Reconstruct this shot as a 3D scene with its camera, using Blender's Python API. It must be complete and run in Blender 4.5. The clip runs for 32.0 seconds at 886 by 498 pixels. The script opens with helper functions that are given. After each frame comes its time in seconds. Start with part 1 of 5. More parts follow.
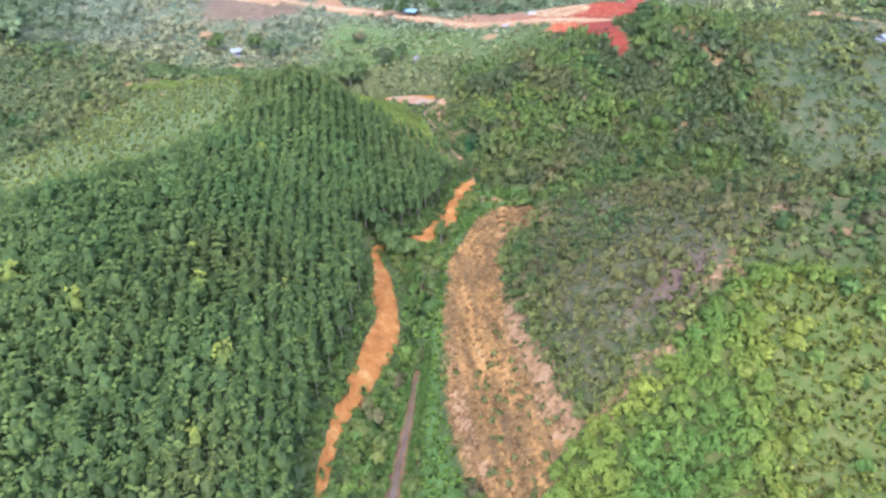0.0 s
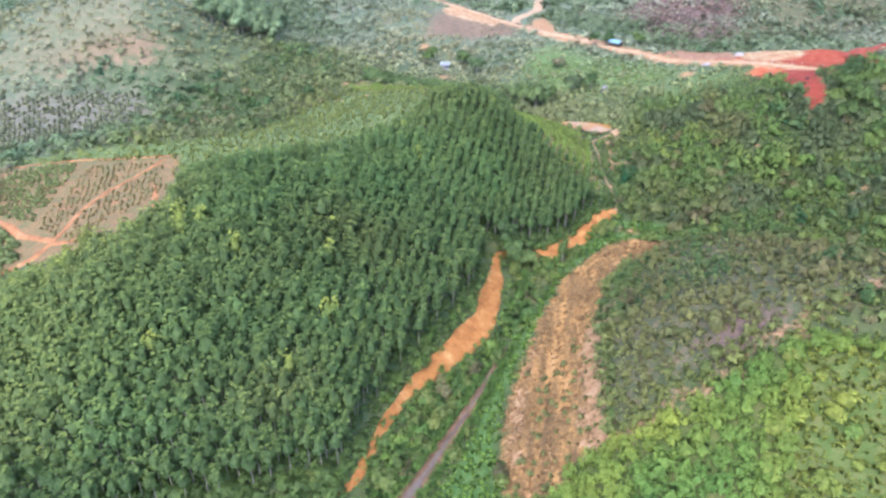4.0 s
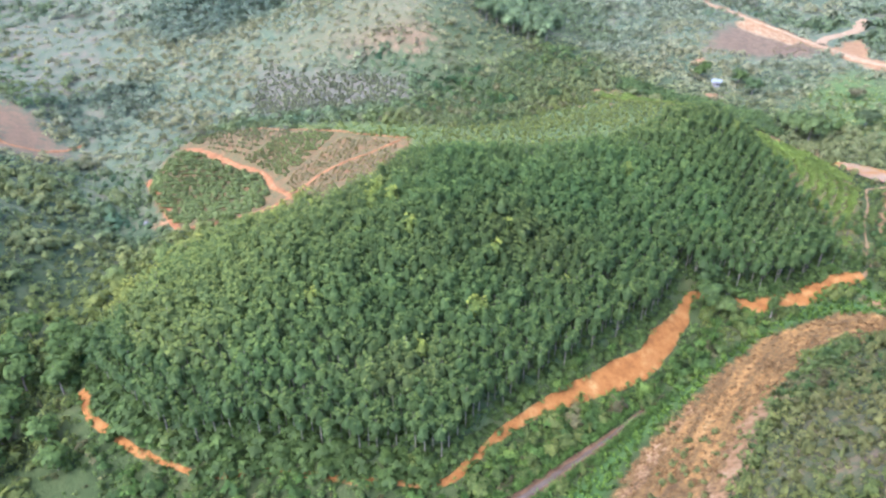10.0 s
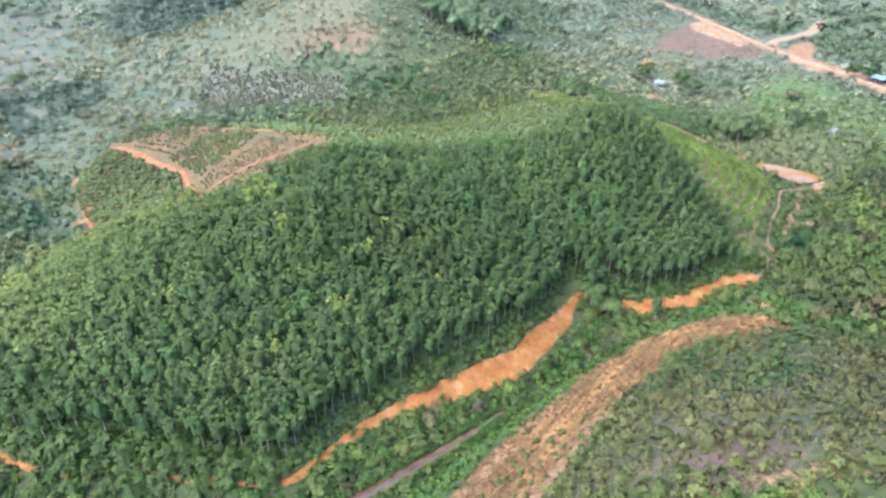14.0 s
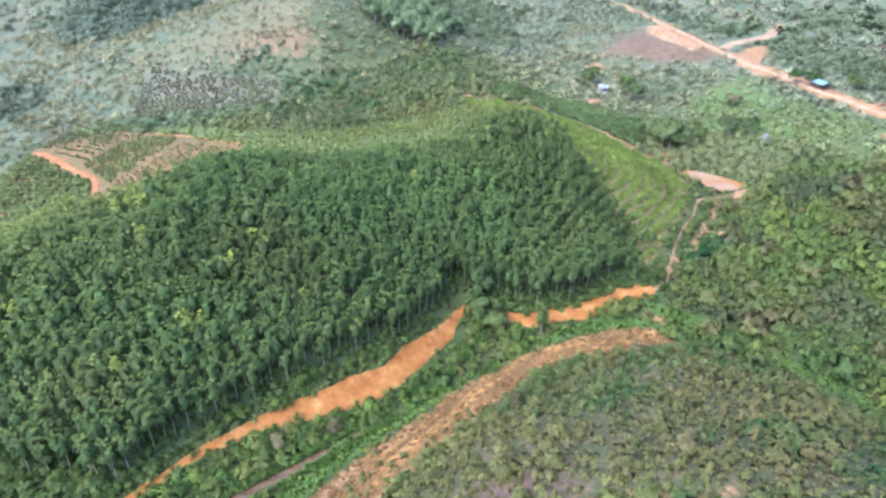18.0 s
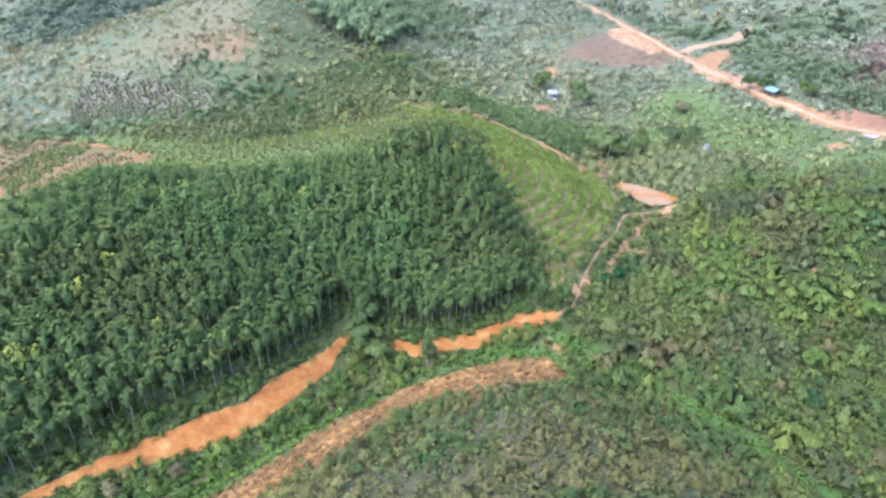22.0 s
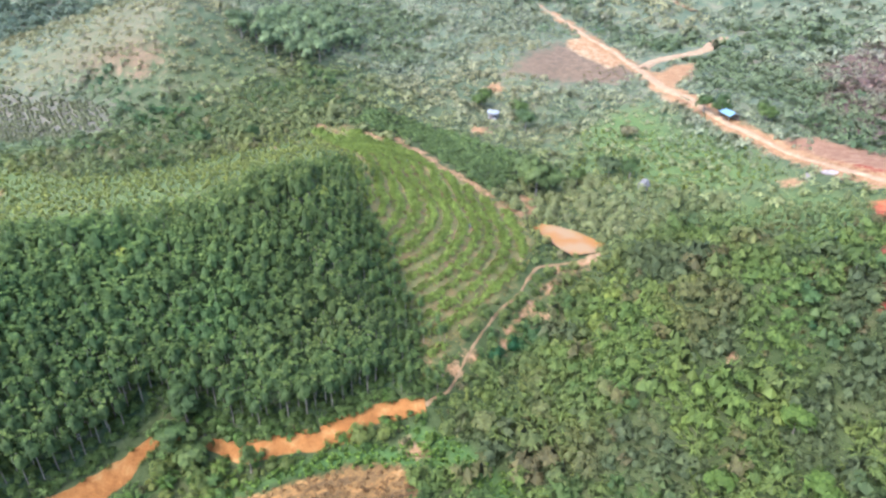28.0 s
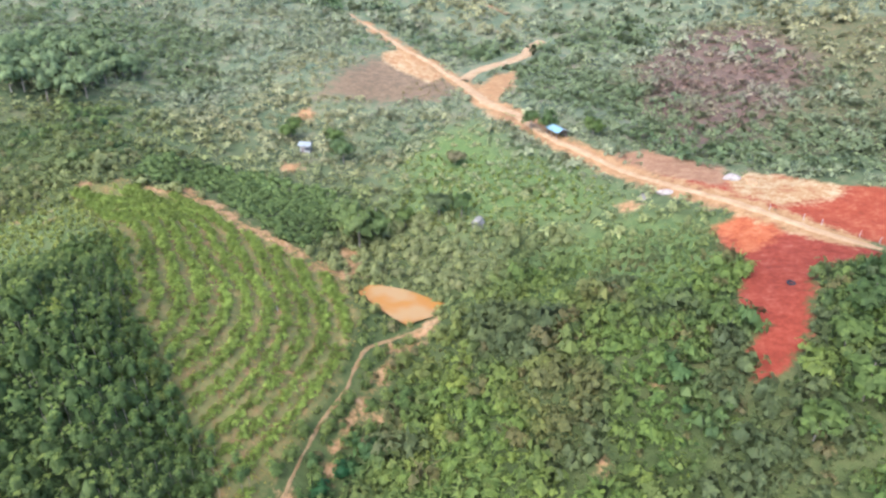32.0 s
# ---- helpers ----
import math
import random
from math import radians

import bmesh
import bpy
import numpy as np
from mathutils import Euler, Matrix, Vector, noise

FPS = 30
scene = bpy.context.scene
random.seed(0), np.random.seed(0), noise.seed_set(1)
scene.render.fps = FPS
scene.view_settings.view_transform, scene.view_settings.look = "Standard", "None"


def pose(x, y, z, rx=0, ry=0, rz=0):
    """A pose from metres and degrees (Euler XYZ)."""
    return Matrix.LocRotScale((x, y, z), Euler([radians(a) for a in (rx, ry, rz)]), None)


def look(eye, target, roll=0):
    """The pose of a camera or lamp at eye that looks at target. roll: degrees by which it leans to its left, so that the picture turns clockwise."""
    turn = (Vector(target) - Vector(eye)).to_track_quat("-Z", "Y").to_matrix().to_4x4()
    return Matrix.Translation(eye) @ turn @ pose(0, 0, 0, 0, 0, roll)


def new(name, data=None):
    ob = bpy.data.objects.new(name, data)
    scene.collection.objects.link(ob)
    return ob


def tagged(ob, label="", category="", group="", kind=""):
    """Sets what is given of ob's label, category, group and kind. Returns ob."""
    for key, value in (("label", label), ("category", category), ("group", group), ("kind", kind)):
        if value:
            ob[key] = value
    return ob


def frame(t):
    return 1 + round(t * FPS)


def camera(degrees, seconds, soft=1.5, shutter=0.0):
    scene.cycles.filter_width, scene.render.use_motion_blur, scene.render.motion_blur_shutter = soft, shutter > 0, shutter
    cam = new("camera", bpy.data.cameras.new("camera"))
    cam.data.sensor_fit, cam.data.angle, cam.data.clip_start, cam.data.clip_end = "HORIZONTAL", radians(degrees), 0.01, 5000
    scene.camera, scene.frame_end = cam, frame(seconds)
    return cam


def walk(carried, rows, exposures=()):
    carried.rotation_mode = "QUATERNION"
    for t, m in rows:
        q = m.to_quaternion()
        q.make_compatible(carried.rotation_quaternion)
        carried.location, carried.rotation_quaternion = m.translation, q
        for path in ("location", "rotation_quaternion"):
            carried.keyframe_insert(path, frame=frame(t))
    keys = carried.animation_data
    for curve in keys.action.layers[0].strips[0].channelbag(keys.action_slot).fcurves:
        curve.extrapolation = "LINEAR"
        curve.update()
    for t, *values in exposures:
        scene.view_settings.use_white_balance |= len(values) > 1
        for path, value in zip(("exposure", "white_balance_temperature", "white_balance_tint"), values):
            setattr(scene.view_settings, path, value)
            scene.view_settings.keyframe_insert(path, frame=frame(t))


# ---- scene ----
cam = camera(68.2, 32.0, 2.5)
# seconds, eye x y z in metres, yaw pitch roll in degrees
ROWS = [
    (0.0, 1.30, 2.20, 81.20, -8.60, -30.60, 0.19),
    (0.5, 2.55, 0.60, 81.45, -8.45, -30.20, 0.04),
    (1.0, 2.56, -10.56, 86.53, -8.37, -29.40, -0.16),
    (1.5, 5.00, -12.05, 86.65, -8.13, -29.12, -0.19),
    (2.0, 7.33, -12.30, 86.53, -7.69, -29.08, -0.16),
    (2.5, 9.83, -12.17, 86.47, -3.24, -29.15, -0.00),
    (4.5, 23.73, -10.53, 86.20, 16.81, -29.09, -0.34),
    (5.0, 25.30, -9.86, 86.07, 21.45, -29.06, -0.08),
    (5.5, 26.47, -9.29, 86.02, 26.65, -29.06, 0.07),
    (6.0, 27.13, -8.92, 86.06, 31.11, -29.03, 0.27),
    (6.5, 27.60, -8.56, 86.10, 34.79, -29.00, 0.42),
    (7.0, 28.06, -8.27, 86.14, 37.58, -28.91, 0.44),
    (7.5, 28.67, -7.83, 86.18, 37.82, -28.91, 0.34),
    (8.0, 29.58, -7.08, 86.19, 37.84, -28.90, 0.35),
    (8.5, 30.82, -6.11, 86.25, 37.84, -28.92, 0.32),
    (9.0, 32.36, -4.84, 86.28, 37.78, -28.93, 0.38),
    (9.5, 34.52, -3.21, 86.08, 37.91, -28.89, 0.25),
    (10.0, 36.75, -1.51, 85.88, 37.96, -28.86, 0.17),
    (10.5, 38.98, 0.31, 85.76, 37.99, -28.84, 0.14),
    (11.0, 41.32, 2.18, 85.69, 38.01, -28.82, 0.11),
    (11.5, 43.74, 4.07, 85.60, 38.03, -28.81, 0.08),
    (12.0, 46.14, 5.96, 85.55, 38.01, -28.80, 0.06),
    (12.5, 48.60, 7.91, 85.51, 38.01, -28.80, 0.06),
    (13.0, 51.21, 9.89, 85.49, 38.06, -28.80, 0.04),
    (13.5, 53.78, 11.98, 85.50, 38.09, -28.81, -0.00),
    (14.0, 56.35, 14.03, 85.49, 38.09, -28.80, -0.04),
    (14.5, 58.77, 16.21, 85.43, 38.11, -28.80, -0.06),
    (16.5, 67.78, 25.76, 85.25, 38.19, -28.70, -0.05),
    (17.0, 69.76, 28.35, 85.20, 38.20, -28.66, -0.06),
    (17.5, 71.67, 30.95, 85.18, 38.21, -28.64, -0.04),
    (18.0, 73.50, 33.56, 85.23, 38.21, -28.63, -0.05),
    (18.5, 75.32, 36.18, 85.34, 38.23, -28.62, -0.08),
    (19.0, 77.14, 38.85, 85.46, 38.26, -28.66, -0.12),
    (19.5, 78.96, 41.60, 85.54, 38.31, -28.68, -0.11),
    (20.0, 80.65, 44.47, 85.64, 38.37, -28.70, -0.09),
    (20.5, 82.18, 47.41, 85.62, 38.43, -28.70, -0.09),
    (21.0, 83.50, 50.40, 85.52, 38.43, -28.71, -0.09),
    (21.5, 84.76, 53.45, 85.44, 38.46, -28.70, -0.07),
    (22.0, 85.98, 56.50, 85.42, 38.48, -28.74, -0.07),
    (22.5, 87.13, 59.51, 85.36, 38.51, -28.75, -0.06),
    (23.0, 88.25, 62.64, 85.31, 38.52, -28.77, -0.04),
    (23.5, 89.34, 65.76, 85.32, 38.54, -28.79, -0.05),
    (24.0, 90.46, 68.86, 85.36, 38.57, -28.82, -0.08),
    (24.5, 91.52, 71.93, 85.37, 38.57, -28.84, -0.06),
    (25.0, 92.43, 74.98, 85.39, 38.62, -28.88, -0.10),
    (25.5, 93.02, 78.34, 85.42, 38.58, -28.92, 0.01),
    (27.5, 91.62, 91.96, 85.57, 38.74, -28.86, -0.01),
    (28.0, 90.56, 95.38, 85.67, 38.84, -28.82, -0.09),
    (28.5, 89.15, 98.87, 85.74, 38.90, -28.78, -0.10),
    (29.0, 87.68, 102.47, 85.76, 38.76, -28.76, -0.08),
    (29.5, 86.23, 106.21, 85.74, 32.36, -28.82, -0.14),
    (30.0, 84.68, 109.91, 85.78, 28.20, -28.84, -0.31),
    (30.5, 83.40, 113.59, 85.90, 28.13, -28.81, -0.23),
    (31.0, 82.16, 117.34, 86.00, 28.13, -28.81, -0.21),
    (31.5, 80.98, 121.18, 85.99, 28.18, -28.77, -0.18),
    (32.0, 79.95, 125.16, 85.86, 24.19, -28.77, -0.32),
]
walk(cam, [(t, pose(x, y, z, 90 + pitch, roll, yaw)) for t, x, y, z, yaw, pitch, roll in ROWS], ((0.0, 2.08, 5020, 21), (5.0, 2.1, 4950, 20.5), (14.0, 2.14, 4910, 21), (25.0, 2.18, 4970, 21), (29.0, 2.12, 5200, 17), (32.0, 2.01, 5400, 15)))

# ---- light ----
SUN_UP, SUN_ROUND = 56.0, 190.0
world = bpy.data.worlds.new("sky")
scene.world = world
world.use_nodes = True
wn = world.node_tree.nodes
wl = world.node_tree.links
sky = wn.new("ShaderNodeTexSky")
sky.sky_type, sky.sun_disc = "NISHITA", False
sky.sun_elevation, sky.sun_rotation = radians(SUN_UP), radians(SUN_ROUND)
sky.air_density, sky.dust_density, sky.ozone_density = 1.0, 3.0, 1.0
wl.new(sky.outputs[0], wn["Background"].inputs[0])
wn["Background"].inputs[1].default_value = 0.15
lamp = bpy.data.lights.new("sun", "SUN")
lamp.energy, lamp.angle, lamp.color = 1.05, radians(50), (1.0, 0.95, 0.88)
sun = new("sun", lamp)
sun.matrix_world = look((0, 0, 300), (-300 * math.sin(radians(SUN_ROUND)) / math.tan(radians(SUN_UP)), -300 * math.cos(radians(SUN_ROUND)) / math.tan(radians(SUN_UP)), 0))


# ---- materials ----
def shader(name, rough=0.85):
    m = bpy.data.materials.new(name)
    m.use_nodes = True
    b = m.node_tree.nodes["Principled BSDF"]
    b.inputs["Roughness"].default_value = rough
    b.inputs["Specular IOR Level"].default_value = 0.06
    return m, m.node_tree.nodes, m.node_tree.links, b


def noise_node(n, l, scale, detail=4.0, rough=0.6, vec=None):
    t = n.new("ShaderNodeTexNoise")
    t.inputs["Scale"].default_value, t.inputs["Detail"].default_value, t.inputs["Roughness"].default_value = scale, detail, rough
    if vec is not None:
        l.new(vec, t.inputs["Vector"])
    return t.outputs["Fac"]


def ramp(n, l, fac, stops):
    r = n.new("ShaderNodeValToRGB")
    while len(r.color_ramp.elements) < len(stops):
        r.color_ramp.elements.new(0.5)
    for e, (p, c) in zip(r.color_ramp.elements, stops):
        e.position, e.color = p, (*c, 1)
    l.new(fac, r.inputs[0])
    return r.outputs[0]


def mixed(n, l, fac, a, b, kind="MIX"):
    m = n.new("ShaderNodeMix")
    m.data_type, m.blend_type = "RGBA", kind
    for s, v in ((m.inputs[0], fac), (m.inputs[6], a), (m.inputs[7], b)):
        if hasattr(v, "is_linked"):
            l.new(v, s)
        else:
            s.default_value = v if isinstance(v, float) else (*v, 1)
    return m.outputs[2]


def maths(n, l, op, *values):
    m = n.new("ShaderNodeMath")
    m.operation = op
    for s, v in zip(m.inputs, values):
        if hasattr(v, "is_linked"):
            l.new(v, s)
        else:
            s.default_value = v
    return m.outputs[0]


def bumped(n, l, b, height, strength, distance):
    u = n.new("ShaderNodeBump")
    u.inputs["Strength"].default_value, u.inputs["Distance"].default_value = strength, distance
    l.new(height, u.inputs["Height"])
    l.new(u.outputs[0], b.inputs["Normal"])


def soil_material(name, stops, scale=0.35, bump=0.25, rough=0.95):
    """Bare earth: two scales of colour, ruts and clods as relief."""
    m, n, l, b = shader(name, rough)
    co = n.new("ShaderNodeTexCoord").outputs["Object"]
    big = noise_node(n, l, scale, 6, 0.65, co)
    fine = noise_node(n, l, 3.2, 6, 0.7, co)
    col = ramp(n, l, maths(n, l, "ADD", maths(n, l, "MULTIPLY", big, 0.65), maths(n, l, "MULTIPLY", fine, 0.35)), stops)
    l.new(col, b.inputs["Base Color"])
    bumped(n, l, b, fine, 0.8, bump)
    return m


def leaf_material(name, spread=0.3):
    """Foliage: the plant's own colour from its 'tint', each leaf a little lighter, darker or yellower, half glossy, lets light through."""
    m, n, l, b = shader(name, 0.55)
    at = n.new("ShaderNodeAttribute")
    at.attribute_name = "tint"
    geo = n.new("ShaderNodeNewGeometry")
    rnd = geo.outputs["Random Per Island"]
    b.inputs["Specular IOR Level"].default_value = 0.12
    puff = n.new("ShaderNodeAttribute")
    puff.attribute_name = "puff"
    turn = n.new("ShaderNodeVectorTransform")
    turn.vector_type, turn.convert_from, turn.convert_to = "NORMAL", "OBJECT", "WORLD"
    l.new(puff.outputs["Vector"], turn.inputs[0])
    l.new(turn.outputs[0], b.inputs["Normal"])
    col = mixed(n, l, 1.0, at.outputs["Color"], ramp(n, l, rnd, [(0.0, (1.10 - spread, 1 - spread, 0.76 - spread)), (0.6, (1.20, 1.0, 0.70)), (1.0, (1.24 + spread, 1 + spread * 0.9, 0.72 + spread * 0.2))]), "MULTIPLY")
    l.new(col, b.inputs["Base Color"])
    t = n.new("ShaderNodeBsdfTranslucent")
    l.new(mixed(n, l, 1.0, col, (1.25, 1.3, 0.7), "MULTIPLY"), t.inputs[0])
    l.new(turn.outputs[0], t.inputs["Normal"])
    x = n.new("ShaderNodeMixShader")
    x.inputs[0].default_value = 0.45
    l.new(b.outputs[0], x.inputs[1])
    l.new(t.outputs[0], x.inputs[2])
    l.new(x.outputs[0], n["Material Output"].inputs[0])
    return m


LEAF = leaf_material("leaves")
ROAD_SOIL = soil_material("orange_laterite", [(0.34, (0.15, 0.06, 0.018)), (0.45, (0.24, 0.098, 0.023)), (0.55, (0.30, 0.132, 0.033)), (0.68, (0.39, 0.235, 0.08))])
TRAIL_SOIL = soil_material("trodden_earth", [(0.3, (0.15, 0.085, 0.036)), (0.5, (0.235, 0.145, 0.064)), (0.7, (0.32, 0.225, 0.11))])
TRACK_SOIL = soil_material("plot_track_earth", [(0.34, (0.16, 0.07, 0.026)), (0.47, (0.25, 0.11, 0.04)), (0.56, (0.31, 0.145, 0.055)), (0.68, (0.36, 0.21, 0.095))])
PALE_SOIL = soil_material("pale_gravel", [(0.3, (0.22, 0.13, 0.06)), (0.5, (0.31, 0.20, 0.10)), (0.7, (0.40, 0.30, 0.17))])
bark_m, bn, bl, bb = shader("bark", 0.9)
bl.new(ramp(bn, bl, noise_node(bn, bl, 4.0, 5, 0.7, bn.new("ShaderNodeTexCoord").outputs["Object"]), [(0.3, (0.15, 0.125, 0.085)), (0.7, (0.31, 0.26, 0.19))]), bb.inputs["Base Color"])
BARK = bark_m


# ---- numbers into fields ----
def rough_field(x, y, size, seed=0, octaves=4):
    """Smooth random field between about -1 and 1, with a given size of its largest lumps in metres."""
    out, amp, total = np.zeros(np.shape(x)), 1.0, 0.0
    for o in range(octaves):
        u, v = np.asarray(x) / size * 2**o + 17.3 * seed, np.asarray(y) / size * 2**o - 9.1 * seed
        i, j = np.floor(u), np.floor(v)
        fu, fv = u - i, v - j
        fu, fv = fu * fu * (3 - 2 * fu), fv * fv * (3 - 2 * fv)

        def h(a, b):
            s = np.sin(a * 127.1 + b * 311.7 + 74.7 * seed + o * 19.19) * 43758.5453
            return s - np.floor(s)

        n = (h(i, j) * (1 - fu) + h(i + 1, j) * fu) * (1 - fv) + (h(i, j + 1) * (1 - fu) + h(i + 1, j + 1) * fu) * fv
        out += amp * (2 * n - 1)
        total += amp
        amp *= 0.5
    return out / total * 1.6


def within(x, y, corners):
    """Metres inside (+) or outside (-) a polygon."""
    x, y = np.asarray(x, float), np.asarray(y, float)
    inside, near = np.zeros(x.shape, bool), np.full(x.shape, 1e9)
    for (ax, ay), (bx, by) in zip(corners, corners[1:] + corners[:1]):
        dx, dy = bx - ax, by - ay
        k = np.clip(((x - ax) * dx + (y - ay) * dy) / (dx * dx + dy * dy), 0, 1)
        near = np.minimum(near, np.hypot(x - ax - k * dx, y - ay - k * dy))
        cross = ((ay > y) != (by > y)) & (x < dx * (y - ay) / (dy if dy else 1e-9) + ax)
        inside ^= cross
    return np.where(inside, near, -near)


def off_line(x, y, line):
    """Metres from a line of points."""
    x, y, near = np.asarray(x, float), np.asarray(y, float), np.full(np.shape(x), 1e9)
    for a, b in zip(line, line[1:]):
        dx, dy = b[0] - a[0], b[1] - a[1]
        k = np.clip(((x - a[0]) * dx + (y - a[1]) * dy) / (dx * dx + dy * dy), 0, 1)
        near = np.minimum(near, np.hypot(x - a[0] - k * dx, y - a[1] - k * dy))
    return near


def step(v, a, b):
    k = np.clip((v - a) / (b - a), 0, 1)
    return k * k * (3 - 2 * k)


# ---- the plan: valleys, benches and crests, as x, y, z along each line ----
STREAM = [(27, 226, 8), (34, 205, 7), (37, 180, 5.5), (38, 164, 4.5), (24, 136, 3.2), (14, 105, 2.2), (7, 75, 1.2), (4, 60, 0.8), (-4, 42, 0.5), (-30, 24, 0), (-66, 14, -0.5), (-95, 28, -0.5), (-112, 50, -2), (-140, 80, -5), (-180, 103, -2), (-240, 120, -2)]
EAST_BROOK = [(44, 158, 4.6), (68, 155, 4.5), (89, 153, 2), (115, 145, 0), (160, 120, -3)]
LOW_ROAD = [(-75, 31.5, 4), (-68, 29, 3.1), (-54, 29.5, 2.8), (-41, 33, 2.8), (-30, 42, 3), (-18, 48.5, 3.2), (-8, 56, 3.5), (-6.5, 70, 4), (-4.5, 79, 4.3), (1, 90, 4.6), (5.5, 104, 5), (6, 118, 5.3), (4.5, 129, 5.8), (11, 133, 6), (17, 135, 6.3), (24, 144, 6.6), (28, 155, 6.9), (33.5, 161.5, 7.2)]
TRAIL = [(33.5, 161.5, 7.2), (34.5, 167, 7.5), (31.6, 176.5, 8), (29, 188.6, 8.6), (28.4, 199, 9.2), (25.8, 210, 10), (28, 215.5, 10), (34.5, 223, 10)]
PLANTED_DOME = [(-65, 38, 8), (-51, 45, 12.5), (-37, 61, 15), (-19, 82, 12.5), (-10, 109, 15.5), (-10, 131, 16.5), (7, 163, 16.5), (15, 154, 8.8)]
PLANTED_TOP = [(-77, 65, 12.5), (-59, 54, 16), (-50, 72, 20.5), (-41, 95, 23.5), (-53, 114, 24), (-36, 125, 25), (-23, 149, 25), (-8, 172, 27)]
SADDLE = [(-101, 98, 9.5), (-100, 105, 11), (-88, 125, 16), (-95, 145, 18.5), (-75, 165, 20), (-60, 190, 19), (-54, 210, 20)]
SPUR = [(-8, 172, 27), (-25, 195, 26), (-36, 205, 25), (-48, 222, 20), (-62, 232, 17)]
SPUR_FOOT = [(20, 186, 13), (12, 205, 14.5), (16, 218, 10.5), (-3, 226, 13), (-38, 238, 14), (-13, 243, 12)]
WEST_FIELD = [(-112, 76, 2), (-142, 84, -3), (-181, 111, 2), (-160, 110, 7.5), (-150, 128, 11), (-120, 140, 15), (-106, 155, 18)]
WEST_SPUR = [(-95, 10, 6), (-118, 30, 6), (-138, 46, 8), (-165, 60, 9), (-200, 68, 6), (-207, 85, 1), (-225, 82, 6), (-265, 98, 14), (-300, 90, 12)]
WEST_HILL = [(-194, 166, 3), (-160, 185, 12), (-116, 210, 18), (-164, 217, 33), (-210, 204, 23), (-153, 223, 37), (-131, 252, 30), (-122, 267, 25), (-180, 270, 40), (-254, 169, 7), (-338, 184, 13), (-300, 260, 22), (-326, 226, 27), (-360, 258, 33)]
NORTH = [(-75, 245, 19), (-62, 310, 12.5), (-45, 292, 10), (8, 260, 7), (17, 264, 12.5), (28, 261, 14.5), (52, 262, 13), (38, 245, 9.5), (13, 300, 15), (57, 297, 18), (34, 311, 20.5)]
FAR_ROAD = [(150, 236, 29), (128, 250, 28), (105, 259, 27), (95.5, 265, 26.3), (84, 274, 25.2), (74, 281.5, 23), (56, 298, 18.6), (43.5, 305, 20), (33.5, 310, 20.4), (15, 330, 20), (0, 340, 20), (-18, 363, 19), (-41, 383, 20.5), (-60, 394, 23), (-90, 420, 25), (-104, 430, 26), (-116, 441, 27)]
RED_ROAD = [(122, 276), (130, 290), (142, 306), (156, 317), (171, 323), (188, 326)]
FORK = [(-19, 367, 19), (-21, 385, 18.5), (-12, 420, 18.5), (-14, 455, 19)]
RED_BANK = [(92, 207, 26), (90, 213, 27), (95, 232, 30), (104, 248, 29), (85, 292, 24), (110, 292, 29), (125, 240, 33), (128, 205, 31)]
EAST_SLOPE = [(50, 200, 13), (61, 198, 19), (64, 211, 22.5), (65, 191, 18), (63, 173, 12.5), (84, 196, 19), (90, 175, 11), (66, 235, 19), (115, 175, 17)]
MOUND = [(19, 114, 5), (36, 117, 13.5), (34, 97, 14.5), (56, 127, 19.5), (61, 122, 22), (39, 89, 21), (50, 100, 24), (62, 106, 26), (52, 76, 28), (38, 71, 20), (25, 68, 10), (36, 60, 16), (56, 68, 26)]
SHOULDER = [(70, 80, 34), (84, 70, 34), (88, 96, 33), (105, 110, 27), (120, 90, 38), (72, 55, 24), (57, 50, 14), (80, 35, 15), (28, 48, 9), (22, 38, 5), (45, 20, 5), (0, 0, 3), (60, -40, 8), (-40, -20, 5), (-110, -40, 12)]
RIM = [(200, 60, 30), (220, 180, 22), (200, 280, 32), (120, 360, 22), (60, 440, 26), (180, 480, 40), (-120, 480, 36), (-240, 400, 48), (-380, 330, 40), (-480, 200, 40), (-460, 60, 30), (-300, 0, 22), (-250, -160, 26), (0, -220, 20), (200, -120, 30), (60, 620, 52), (-180, 640, 58), (-520, 480, 70), (320, 420, 48), (360, 200, 36)]


def along(line, gap):
    """Points every gap metres along a line."""
    p = np.array(line, float)
    s = np.r_[0, np.cumsum(np.hypot(*np.diff(p[:, :2], axis=0).T))]
    k = np.linspace(0, s[-1], max(2, int(s[-1] / gap) + 1))
    return np.stack([np.interp(k, s, p[:, c]) for c in range(p.shape[1])], 1)


